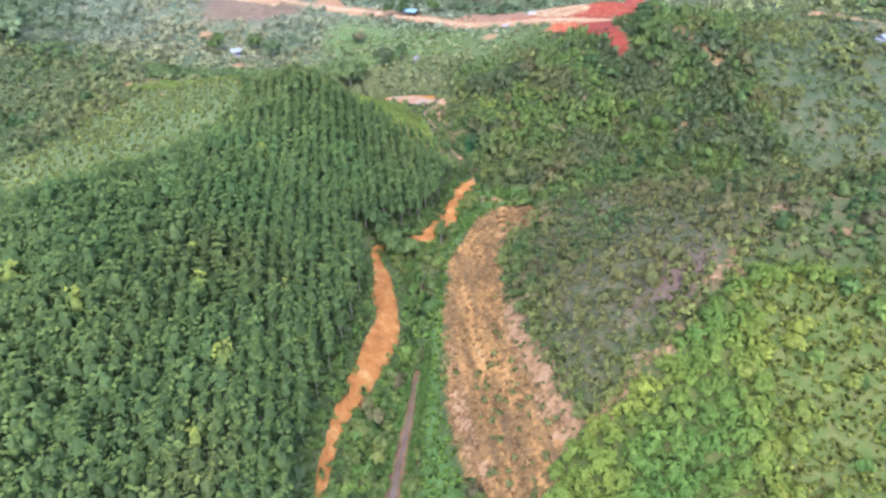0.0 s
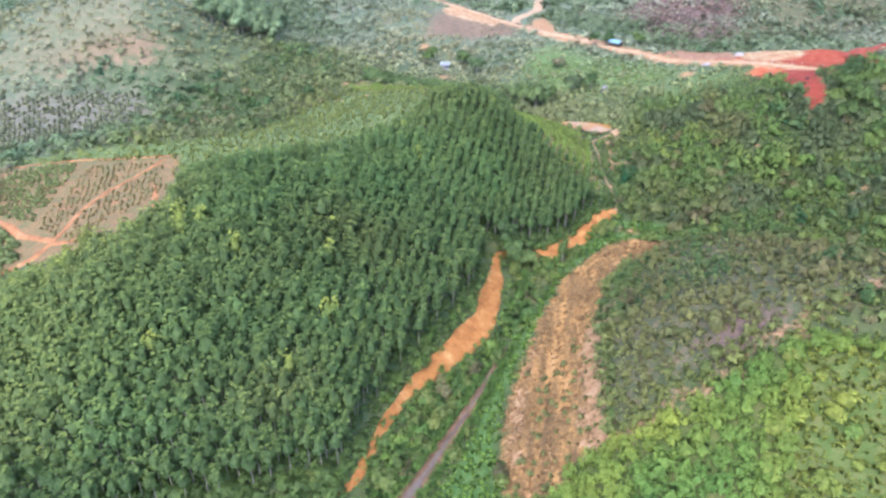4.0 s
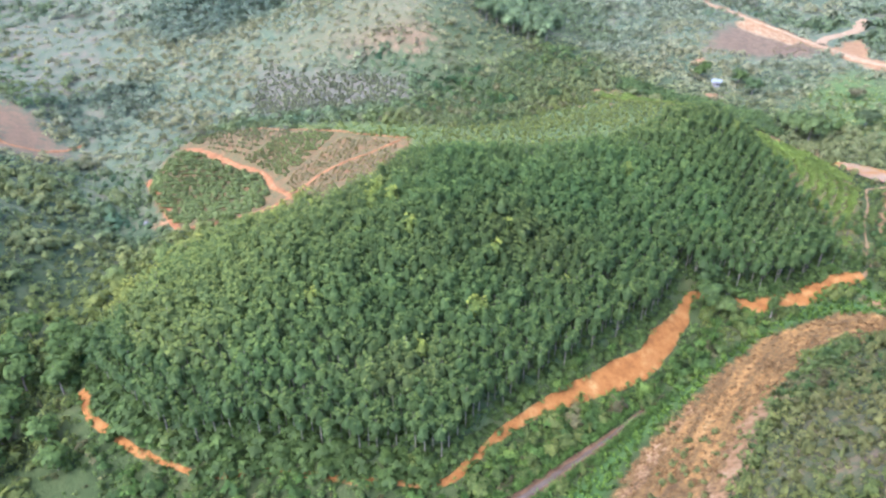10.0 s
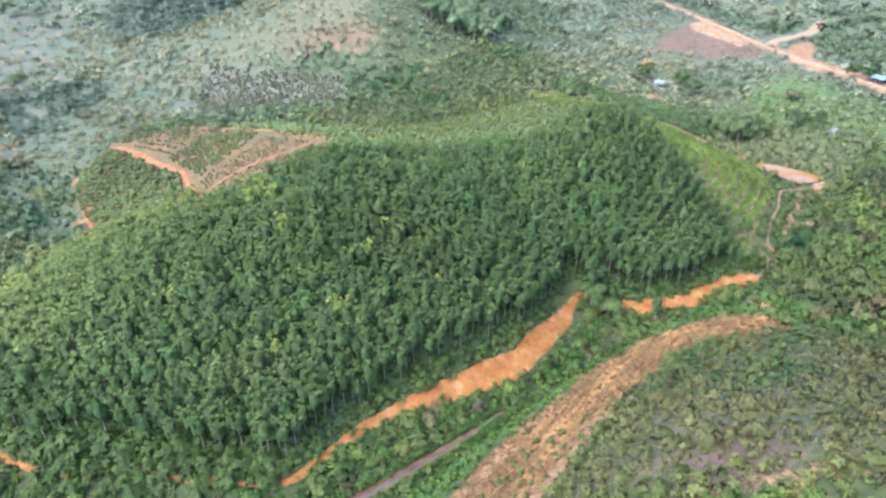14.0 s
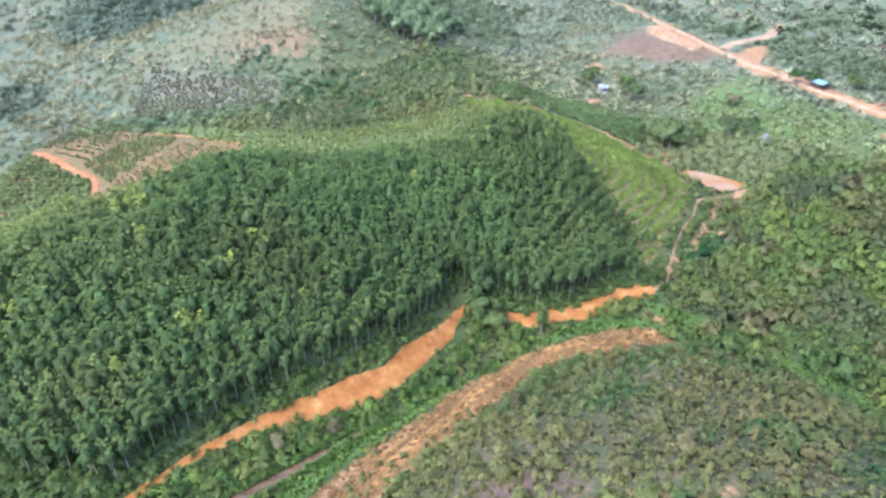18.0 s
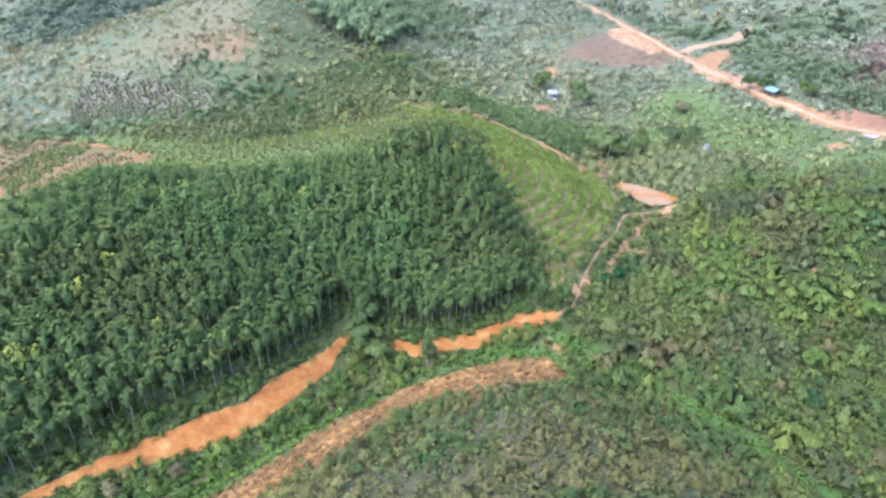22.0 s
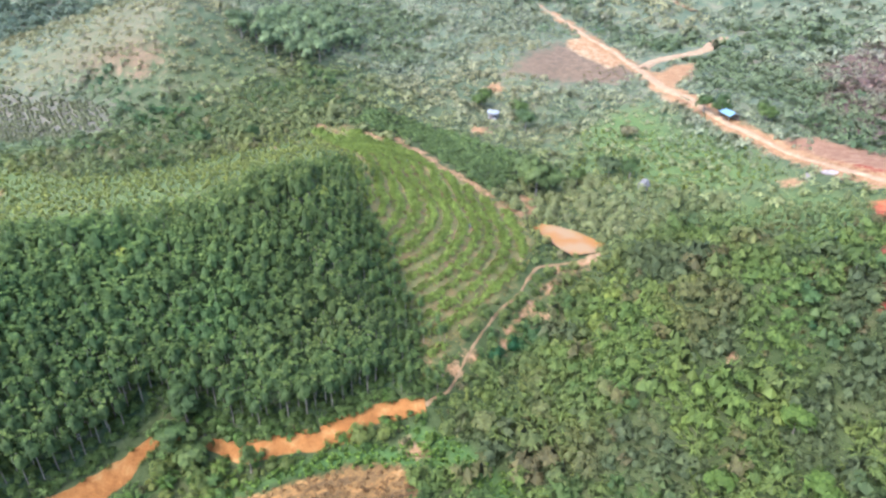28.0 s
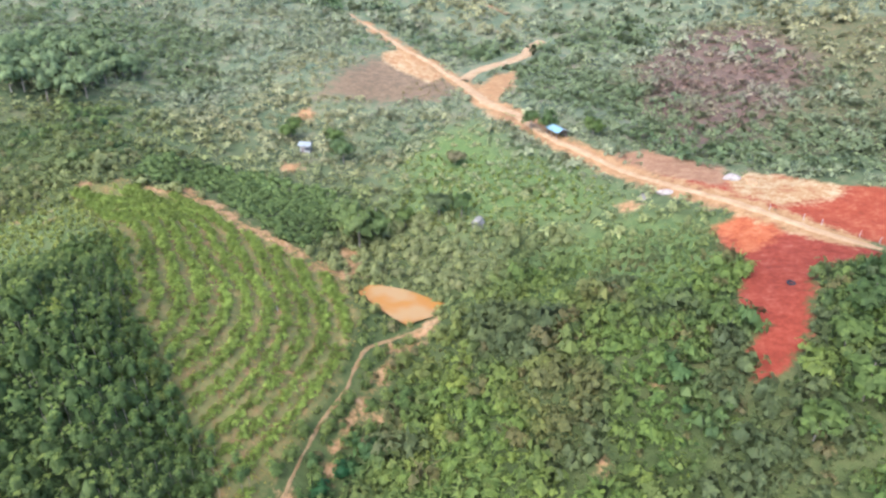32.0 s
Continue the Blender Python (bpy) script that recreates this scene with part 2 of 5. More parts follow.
class Land:
    """The height of the ground: one smooth sheet through the lines of the plan."""

    def __init__(self):
        runs = [along(q, 14) for q in (STREAM, EAST_BROOK, LOW_ROAD, TRAIL, FAR_ROAD, FORK)]
        runs += [np.array(q, float) for q in (PLANTED_DOME, PLANTED_TOP, SADDLE, SPUR, SPUR_FOOT, WEST_FIELD, WEST_SPUR, WEST_HILL, NORTH, RED_BANK, EAST_SLOPE, MOUND, SHOULDER, RIM)]
        p = np.concatenate(runs)
        keep = []
        for i, q in enumerate(p):
            if all(math.hypot(q[0] - p[j][0], q[1] - p[j][1]) > 2.5 for j in keep):
                keep.append(i)
        p = p[keep]
        self.at = p[:, :2] / 100
        k = self.bend(self.at, self.at) + 0.004 * np.eye(len(p))
        q = np.c_[np.ones(len(p)), self.at]
        a = np.block([[k, q], [q.T, np.zeros((3, 3))]])
        self.w = np.linalg.solve(a, np.r_[p[:, 2], 0, 0, 0])

    @staticmethod
    def bend(a, b):
        r2 = ((a[:, None] - b[None]) ** 2).sum(-1)
        return 0.5 * r2 * np.log(r2 + 1e-9)

    def __call__(self, x, y, fine=True):
        x, y = np.asarray(x, float), np.asarray(y, float)
        shape, x, y = x.shape, x.ravel(), y.ravel()
        z = np.empty(len(x))
        for s in range(0, len(x), 20000):
            q = np.stack([x[s : s + 20000], y[s : s + 20000]], 1) / 100
            near = np.clip(q, (-5.6, -2.4), (4.0, 6.6))
            z[s : s + 20000] = self.bend(near, self.at) @ self.w[:-3] + self.w[-3] + near @ self.w[-2:]
        far = step(np.hypot(x + 60, y - 200), 420, 900)
        z = z * (1 - far) + far * (55 + 55 * rough_field(x, y, 420, 5, 4))
        calm = np.minimum(np.minimum(off_line(x, y, LOW_ROAD), off_line(x, y, TRAIL)), np.minimum(off_line(x, y, FAR_ROAD), off_line(x, y, FORK)))
        z = z + rough_field(x, y, 22, 2, 4) * 0.7 * step(calm, 2, 14)
        hills = step(np.maximum(-x - 110, y - 264), 0, 60) * step(calm, 10, 50)
        for kept in (WEST_PLOT, DOT_FIELD, RED_YARD, WEST_SCAR):
            hills = hills * step(-within(x, y, kept), 3, 40)
        z = z + hills * 6.5 * rough_field(x, y, 75, 83, 3)
        terr = step(within(x, y, TERRACE), -0.5, 1.5)
        level = z / 1.45
        frac = level - np.floor(level)
        z = z * (1 - terr) + terr * 1.45 * (np.floor(level) + np.where(frac < 0.7, frac * 0.35, 0.245 + (frac - 0.7) * 2.517))
        cut = step(within(x, y, POND), -2.5, 1.0)
        z = z * (1 - cut) + cut * 7.6
        return z.reshape(shape)


POND = [(14.3, 227.9), (15.9, 231.7), (22.9, 232.5), (31.9, 231.2), (31.7, 226.2), (28.4, 222.0), (25.2, 222.8)]
TERRACE = [(-70, 226), (-66, 238), (-46, 243), (-21, 232.5), (-4, 231), (9.6, 229), (19, 219), (25, 204), (27, 189), (28.5, 174), (30.5, 166), (18, 176), (4.5, 183), (-11, 190), (-25, 201.5), (-34, 208)]
PLANTATION = [(-76, 34), (-70, 32.8), (-58, 32.2), (-43, 35.6), (-32, 44.6), (-20, 51.2), (-10, 58.6), (-9, 72), (-7.2, 81), (-4, 91), (1, 105), (2.2, 118), (0.8, 131), (9, 136), (16, 138.4), (21.5, 146.5), (25, 157), (31, 163.5), (25, 169.5), (14, 175), (3, 178.5), (-9, 188), (-20, 199), (-25, 200), (-21, 180), (-23, 167), (-27, 156), (-35, 143), (-44, 132), (-57, 126.5), (-73, 124), (-68, 112), (-63, 100), (-66, 90), (-76, 81), (-90, 74), (-100, 66), (-92, 52), (-82, 42)]
STRIP = [(38, 150), (32, 145), (21, 126), (17.5, 108), (15.5, 95), (13.5, 80), (14.5, 66), (17, 58), (21.5, 57), (29.5, 65), (28.5, 77), (27.5, 95), (29, 111), (33, 126), (38, 121), (44, 135), (46, 146)]
WEST_PLOT = [(-174, 117), (-183, 134), (-135, 140), (-89, 143), (-79, 127), (-75, 124), (-69.5, 112), (-64.5, 101), (-70, 95), (-84, 94), (-100, 96), (-116, 89), (-131, 85.5), (-148, 90), (-166, 97), (-171, 104)]
RED_CLEARING = [(87, 224), (89, 243), (85, 250), (82, 261), (90, 265), (95.5, 260), (105, 257), (114, 254), (112, 246), (103.6, 244), (98, 234), (97, 219), (95.6, 212), (92, 207), (89.5, 213), (91.5, 219)]
RED_YARD = [(60, 303), (66, 310), (76, 300), (83, 291), (93, 294), (103, 285), (130, 285), (145, 262), (140, 250), (105, 262), (96, 268), (84, 276), (72, 284)]
PINK_BANK = [(-60, 324), (-64, 345), (-66, 376), (-60, 391), (-41, 381), (-18, 361), (-15, 344), (-35, 335)]
FORK_BANK = [(-9, 356), (-12.5, 384), (-5, 392), (3, 361), (3, 342)]
WEST_SCAR = [(-255, 86), (-252, 98), (-233, 95), (-211, 94), (-214, 79), (-222, 74)]
HILL_SCAR = [(-201, 207), (-188, 217), (-156, 220), (-142, 221), (-142, 212), (-173, 204)]
DOT_FIELD = [(-218, 188), (-173, 194), (-137, 197), (-128, 186), (-135, 168), (-195, 161)]
DARK_CROP = [(-67, 240), (-71, 259), (-45, 270), (-19, 272), (-2, 245), (-4, 234), (-21, 235.5), (-46, 247)]
MEADOW = [(-5, 286), (-10, 309), (3, 321), (29, 299), (50, 293), (60, 279), (51, 270), (34, 260), (19, 259), (3.5, 270)]
BRIGHT_HILL = [(20, 52), (23, 59), (30, 64), (35, 65), (45, 69), (55, 75), (64, 73), (74, 67), (98, 70), (120, 50), (110, 20), (60, 0), (20, 20)]
RIDGE_GRASS = [(-25, 200), (-21, 180), (-23, 167), (-27, 156), (-35, 143), (-44, 132), (-57, 126.5), (-75, 124), (-81, 130), (-90, 144), (-135, 141), (-150, 146), (-100, 153), (-83, 157), (-74, 168), (-74, 195), (-66, 212), (-62, 222), (-34, 208)]
VALLEY_GRASS = [(5, 58), (8, 70), (10.5, 90), (15.4, 108), (21, 130), (28, 146), (40, 157), (52, 157), (41, 152), (31, 145), (20.5, 127), (16.5, 108), (14, 93), (12, 80), (13, 66), (15, 57)]
DEAD_PATCH = [(43, 77.5), (48, 83), (53, 84), (55, 80.5), (51, 74.5), (46, 72.5)]
WOOD = [(-150, 262), (-160, 298), (-150, 312), (-126, 306), (-116, 268), (-126, 250), (-138, 248)]
CLAY_YARD = [(51, 305), (60, 312), (72, 308), (81, 300), (83, 284), (68, 292)]
TAN_YARD = [(83, 291), (88, 296), (107, 284), (105, 279), (94, 272), (84, 280)]
ORANGE_PATCH = [(82, 262), (88, 269), (95, 264), (93, 255), (88, 247)]
PALE_CUT = [(-68, 381), (-58, 395), (-26, 366), (-30, 358), (-50, 368)]
TAN_TIP = [(0, 336), (17, 334), (19, 324), (9, 325)]
RUST_HILL = [(41, 414), (51, 465), (84, 465), (110, 420), (92, 360), (76, 318), (58, 322)]
WEST_RIDGE = [(-232, 188), (-206, 212), (-190, 250), (-176, 262), (-158, 240), (-150, 222), (-183, 203)]
SIDE_GRASS = [(36, 156.6), (44.4, 157.9), (56.7, 154.6), (67.9, 152.8), (76, 153), (83, 150), (96, 149)]
BROOK = [(11.5, 98), (9, 88), (7, 80), (5, 73), (3, 65), (0.5, 57), (-3, 48), (-8, 40), (-30, 24)]
MOUND_DRY = [(30, 66), (42, 73), (56, 79), (72, 88), (96, 98), (92, 122), (70, 136), (52, 145), (46, 138), (38, 119), (30, 100)]
EAST_DRY = [(60, 330), (30, 400), (60, 480), (160, 460), (220, 340), (150, 315), (100, 312)]
EAST_OPEN = [(122, 140), (124, 175), (130, 215), (150, 240), (200, 250), (235, 200), (220, 130), (170, 118)]
FAR_FIELDS = [(-270, 110), (-282, 150), (-300, 165), (-330, 178), (-372, 205), (-440, 215), (-470, 120), (-400, 80), (-320, 90)]
BLUE_WOOD = [(-285, 182), (-310, 186), (-350, 206), (-385, 235), (-400, 290), (-330, 300), (-290, 250), (-268, 205)]
GREY_WOOD = [(-262, 108), (-268, 150), (-250, 158), (-222, 132), (-212, 104), (-228, 102)]
LAWN = [(36, 234), (48, 226), (62, 221), (80, 229), (92, 246), (84, 262), (64, 272), (46, 262)]
land = Land()

# ---- the ground, one sheet to the horizon ----
def spread(a, b, gap, reach):
    mid = list(np.arange(a, b + 0.01, gap))
    lo, hi, g = [a], [mid[-1]], gap
    while hi[-1] < reach:
        g *= 1.09
        lo.append(lo[-1] - g)
        hi.append(hi[-1] + g)
    return np.array(lo[:0:-1] + mid + hi[1:])


def put_mesh(name, verts, quads, material, tris=None, smooth=False):
    """A mesh from arrays."""
    me = bpy.data.meshes.new(name)
    me.vertices.add(len(verts))
    me.vertices.foreach_set("co", np.ascontiguousarray(verts, np.float32).ravel())
    n = len(quads)
    me.loops.add(4 * n)
    me.loops.foreach_set("vertex_index", np.ascontiguousarray(quads, np.int32).ravel())
    me.polygons.add(n)
    me.polygons.foreach_set("loop_start", np.arange(0, 4 * n, 4, dtype=np.int32))
    me.polygons.foreach_set("use_smooth", np.full(n, smooth))
    me.update(calc_edges=True)
    if material is not None:
        me.materials.append(material)
    return me


gx, gy = spread(-112, 118, 1.1, 4200), spread(28, 292, 1.1, 4200)
X, Y = np.meshgrid(gx, gy)
Z = land(X, Y)
nx, ny = len(gx), len(gy)
ids = np.arange(nx * ny).reshape(ny, nx)
quads = np.stack([ids[:-1, :-1], ids[:-1, 1:], ids[1:, 1:], ids[1:, :-1]], -1).reshape(-1, 4)


def ground_material():
    m, n, l, b = shader("hill_ground", 0.95)
    co = n.new("ShaderNodeTexCoord").outputs["Object"]
    big = noise_node(n, l, 0.045, 6, 0.6, co)
    mid = noise_node(n, l, 0.35, 6, 0.65, co)
    fine = noise_node(n, l, 1.3, 6, 0.72, co)
    wob = maths(n, l, "ADD", maths(n, l, "MULTIPLY", maths(n, l, "SUBTRACT", mid, 0.5), 5.0), maths(n, l, "MULTIPLY", maths(n, l, "SUBTRACT", fine, 0.5), 2.5))
    grain = maths(n, l, "ADD", maths(n, l, "MULTIPLY", mid, 0.5), maths(n, l, "MULTIPLY", fine, 0.5))
    col = ramp(n, l, maths(n, l, "ADD", maths(n, l, "MULTIPLY", big, 0.5), maths(n, l, "MULTIPLY", grain, 0.5)), [(0.36, (0.034, 0.046, 0.014)), (0.45, (0.05, 0.065, 0.02)), (0.52, (0.066, 0.078, 0.025)), (0.6, (0.088, 0.09, 0.032)), (0.7, (0.14, 0.108, 0.048))])

    def zone(name, stops, soft=0.8, wobble=1.0):
        nonlocal col
        at = n.new("ShaderNodeAttribute")
        at.attribute_name = name
        v = maths(n, l, "ADD", at.outputs["Fac"], maths(n, l, "MULTIPLY", wob, wobble))
        mr = n.new("ShaderNodeMapRange")
        mr.inputs[1].default_value, mr.inputs[2].default_value = -soft, soft
        l.new(v, mr.inputs[0])
        col = mixed(n, l, mr.outputs[0], col, ramp(n, l, grain, stops))

    near_grain = grain
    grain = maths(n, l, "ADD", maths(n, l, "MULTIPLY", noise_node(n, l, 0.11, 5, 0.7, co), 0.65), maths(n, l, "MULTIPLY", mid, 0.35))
    # pale grass of the far ground, lightened further in place of haze
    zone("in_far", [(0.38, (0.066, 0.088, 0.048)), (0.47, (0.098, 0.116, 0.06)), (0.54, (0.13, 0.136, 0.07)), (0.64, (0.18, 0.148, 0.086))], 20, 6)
    zone("in_olive", [(0.34, (0.04, 0.055, 0.022)), (0.47, (0.058, 0.072, 0.03)), (0.56, (0.08, 0.084, 0.037)), (0.7, (0.14, 0.095, 0.05))], 14, 8)
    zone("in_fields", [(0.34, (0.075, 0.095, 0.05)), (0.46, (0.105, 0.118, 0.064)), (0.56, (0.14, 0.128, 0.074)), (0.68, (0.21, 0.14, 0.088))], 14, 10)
    grain = near_grain
    zone("in_meadow", [(0.34, (0.065, 0.096, 0.027)), (0.5, (0.092, 0.128, 0.036)), (0.68, (0.13, 0.142, 0.048))], 8, 6)
    zone("in_dry", [(0.34, (0.045, 0.054, 0.023)), (0.47, (0.075, 0.08, 0.034)), (0.56, (0.12, 0.10, 0.046)), (0.66, (0.22, 0.13, 0.064))], 4, 2)
    zone("in_ridge_grass", [(0.34, (0.07, 0.10, 0.028)), (0.5, (0.10, 0.126, 0.038)), (0.68, (0.15, 0.14, 0.055))], 2.5, 2)
    zone("in_valley", [(0.3, (0.055, 0.115, 0.03)), (0.5, (0.072, 0.12, 0.028)), (0.7, (0.11, 0.135, 0.04))], 1, 0.6)
    zone("in_bright", [(0.3, (0.05, 0.074, 0.016)), (0.46, (0.074, 0.098, 0.022)), (0.54, (0.098, 0.11, 0.028)), (0.68, (0.14, 0.112, 0.04))], 2)
    zone("in_planted", [(0.34, (0.034, 0.054, 0.02)), (0.5, (0.055, 0.08, 0.028)), (0.7, (0.10, 0.09, 0.042))], 1, 0.4)
    zone("in_terrace", [(0.34, (0.095, 0.105, 0.03)), (0.46, (0.14, 0.135, 0.042)), (0.54, (0.175, 0.135, 0.046)), (0.64, (0.25, 0.145, 0.055))], 1.5)
    zone("in_plot", [(0.36, (0.08, 0.088, 0.034)), (0.46, (0.125, 0.10, 0.04)), (0.55, (0.18, 0.108, 0.044)), (0.66, (0.25, 0.122, 0.05))], 1)
    mp = n.new("ShaderNodeMapping")
    mp.inputs["Scale"].default_value, mp.inputs["Rotation"].default_value = (0.42, 0.06, 0.3), (0, 0, radians(8))
    l.new(co, mp.inputs[0])
    plain = grain
    furrow = n.new("ShaderNodeAttribute")
    furrow.attribute_name = "furrow"
    grain = maths(n, l, "ADD", maths(n, l, "MULTIPLY", noise_node(n, l, 1.0, 5, 0.6, mp.outputs[0]), 0.55), maths(n, l, "MULTIPLY", fine, 0.45))
    grain = maths(n, l, "ADD", grain, maths(n, l, "MULTIPLY", furrow.outputs["Fac"], 0.028))
    zone("in_strip", [(0.38, (0.085, 0.05, 0.021)), (0.45, (0.145, 0.086, 0.031)), (0.51, (0.20, 0.114, 0.036)), (0.57, (0.32, 0.162, 0.046)), (0.66, (0.38, 0.238, 0.088))], 0.7, 1.4)
    grain = plain
    zone("in_scar", [(0.34, (0.10, 0.085, 0.045)), (0.5, (0.175, 0.112, 0.058)), (0.68, (0.25, 0.15, 0.08))], 4, 6)
    zone("in_dots", [(0.34, (0.08, 0.085, 0.052)), (0.5, (0.125, 0.115, 0.072)), (0.68, (0.18, 0.14, 0.092))], 4, 4)
    zone("in_pink", [(0.34, (0.075, 0.07, 0.04)), (0.46, (0.125, 0.085, 0.046)), (0.56, (0.17, 0.113, 0.062)), (0.7, (0.24, 0.18, 0.105))], 4, 5)
    zone("in_rust", [(0.34, (0.07, 0.05, 0.032)), (0.5, (0.115, 0.075, 0.05)), (0.7, (0.18, 0.115, 0.075))], 5, 4)
    zone("in_west_ridge", [(0.34, (0.075, 0.09, 0.04)), (0.47, (0.115, 0.115, 0.055)), (0.56, (0.15, 0.13, 0.066)), (0.7, (0.21, 0.135, 0.085))], 9, 9)
    zone("in_red", [(0.36, (0.125, 0.024, 0.013)), (0.5, (0.185, 0.036, 0.018)), (0.6, (0.23, 0.06, 0.032)), (0.72, (0.29, 0.13, 0.08))], 0.7, 1.5)
    zone("in_yard", [(0.36, (0.15, 0.03, 0.014)), (0.5, (0.21, 0.045, 0.02)), (0.6, (0.25, 0.08, 0.036)), (0.72, (0.31, 0.17, 0.09))], 0.6, 0.8)
    zone("in_clay", [(0.36, (0.15, 0.075, 0.038)), (0.5, (0.215, 0.115, 0.058)), (0.66, (0.28, 0.175, 0.095))], 0.8, 1.2)
    zone("in_orange", [(0.36, (0.22, 0.05, 0.02)), (0.5, (0.30, 0.085, 0.03)), (0.65, (0.36, 0.15, 0.065))], 1.2, 1.2)
    zone("in_tan", [(0.40, (0.22, 0.092, 0.036)), (0.48, (0.27, 0.155, 0.066)), (0.55, (0.32, 0.225, 0.11)), (0.66, (0.37, 0.295, 0.175))], 1.2, 1.4)
    zone("in_bare", [(0.34, (0.16, 0.082, 0.036)), (0.5, (0.26, 0.14, 0.056)), (0.68, (0.36, 0.24, 0.12))], 1.0, 2.2)
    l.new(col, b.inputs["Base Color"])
    bumped(n, l, b, grain, 1.0, 0.5)
    return m


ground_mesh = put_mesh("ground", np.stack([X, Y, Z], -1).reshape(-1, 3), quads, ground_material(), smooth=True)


def zone_attribute(me, name, values):
    at = me.attributes.new(name, "FLOAT", "POINT")
    at.data.foreach_set("value", np.clip(values, -30, 30).astype(np.float32).ravel())


BARE_SPOTS = [(-54, 210, 1.8), (36, 197, 0.6), (38, 192, 0.9), (33, 219, 1.8), (30, 214, 1.2), (31.5, 171, 1.6), (33, 176, 1.2), (4, 243, 2), (-41, 280, 3), (-58, 312, 4), (41, 124, 2.2), (36, 130, 1.5), (46, 128, 1.2), (38, 154, 1.3), (89, 157, 1.0), (49, 70, 1.0), (56, 76, 1.0), (77, 88, 1.4), (72, 77, 1.0), (66, 290, 3), (62, 276, 2), (-62, 214, 1.0), (7, 338, 3), (-50, 386, 4), (-42, 379, 3), (-140, 86, 2.5), (20, 196, 0.1), (16, 190, 0.3), (10, 200, 0.2), (23, 180, 0.4), (-5, 206, 0.2), (78, 205, 0.3), (74, 192, 0.2), (-62, 104, 1.0), (100, 176, 1.2), (-65, 208, 1.4), (-70, 231, 1.6)]
bare = np.full(X.shape, -30.0)
for bx, by, br in BARE_SPOTS:
    bare = np.maximum(bare, br - np.hypot(X - bx, Y - by))
BARE_LINES = (([(27, 62), (35, 66), (45, 70.5), (55, 78), (68, 86), (78, 89)], 0.3), ([(-51, 246), (-34, 240.5), (-21, 234), (-4, 232.5), (8, 231)], 1.2), ([(-24, 222), (-12, 216), (-2, 219), (6, 214), (9, 207)], 0.7), ([(29.3, 65), (27.8, 77), (27.2, 88), (28, 98)], 1.3), ([(35, 184), (33, 188), (32.4, 198), (31.6, 209), (34, 220), (34, 224)], 0.7), ([(16.8, 97), (15.3, 82), (16, 68), (20, 60)], 0.3), ([(113, 216), (118, 194)], 0.9), ([(184, 246), (199, 233), (197, 219)], 2.5), ([(1, 243), (10, 234)], 1.0), ([(-66, 238), (-46, 243)], 0.3))
for line, half in BARE_LINES:
    bare = np.maximum(bare, half - off_line(X, Y, line))
strip_left, strip_right = off_line(X, Y, STRIP[1:8]), off_line(X, Y, STRIP[9:14])
across_strip = strip_left / (strip_left + strip_right + 0.01)
for name, values in (
    ("furrow", np.sin(across_strip * 34 + 1.5 * rough_field(X, Y, 12, 141, 2)) * step(within(X, Y, STRIP), -2, 0)),
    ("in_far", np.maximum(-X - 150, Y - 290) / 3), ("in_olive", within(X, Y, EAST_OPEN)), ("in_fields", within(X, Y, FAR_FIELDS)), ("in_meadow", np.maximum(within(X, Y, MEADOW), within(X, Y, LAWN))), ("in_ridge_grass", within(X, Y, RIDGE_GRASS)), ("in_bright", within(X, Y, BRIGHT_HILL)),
    ("in_planted", within(X, Y, PLANTATION)), ("in_terrace", within(X, Y, TERRACE)), ("in_plot", within(X, Y, WEST_PLOT)), ("in_dots", within(X, Y, DOT_FIELD)), ("in_clay", within(X, Y, CLAY_YARD)),
    ("in_strip", within(X, Y, STRIP)), ("in_scar", np.maximum(within(X, Y, WEST_SCAR), within(X, Y, HILL_SCAR))), ("in_pink", within(X, Y, PINK_BANK)),
    ("in_dry", np.maximum(within(X, Y, MOUND_DRY), within(X, Y, EAST_DRY))), ("in_valley", np.maximum(within(X, Y, VALLEY_GRASS), 1.8 - off_line(X, Y, SIDE_GRASS))),
    ("in_red", within(X, Y, RED_CLEARING)), ("in_yard", within(X, Y, RED_YARD)), ("in_bare", np.maximum.reduce([bare, within(X, Y, FORK_BANK), 4.2 - off_line(X, Y, FAR_ROAD[2:16])])), ("in_orange", within(X, Y, ORANGE_PATCH)), ("in_tan", np.maximum.reduce([within(X, Y, q) for q in (TAN_YARD, PALE_CUT, TAN_TIP)])), ("in_rust", np.maximum(within(X, Y, RUST_HILL), within(X, Y, DEAD_PATCH) * 2)), ("in_west_ridge", within(X, Y, WEST_RIDGE)),
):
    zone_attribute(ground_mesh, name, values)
ground = tagged(new("ground", ground_mesh), "hilly green ground with bare orange earth patches", "ground", kind="structure")


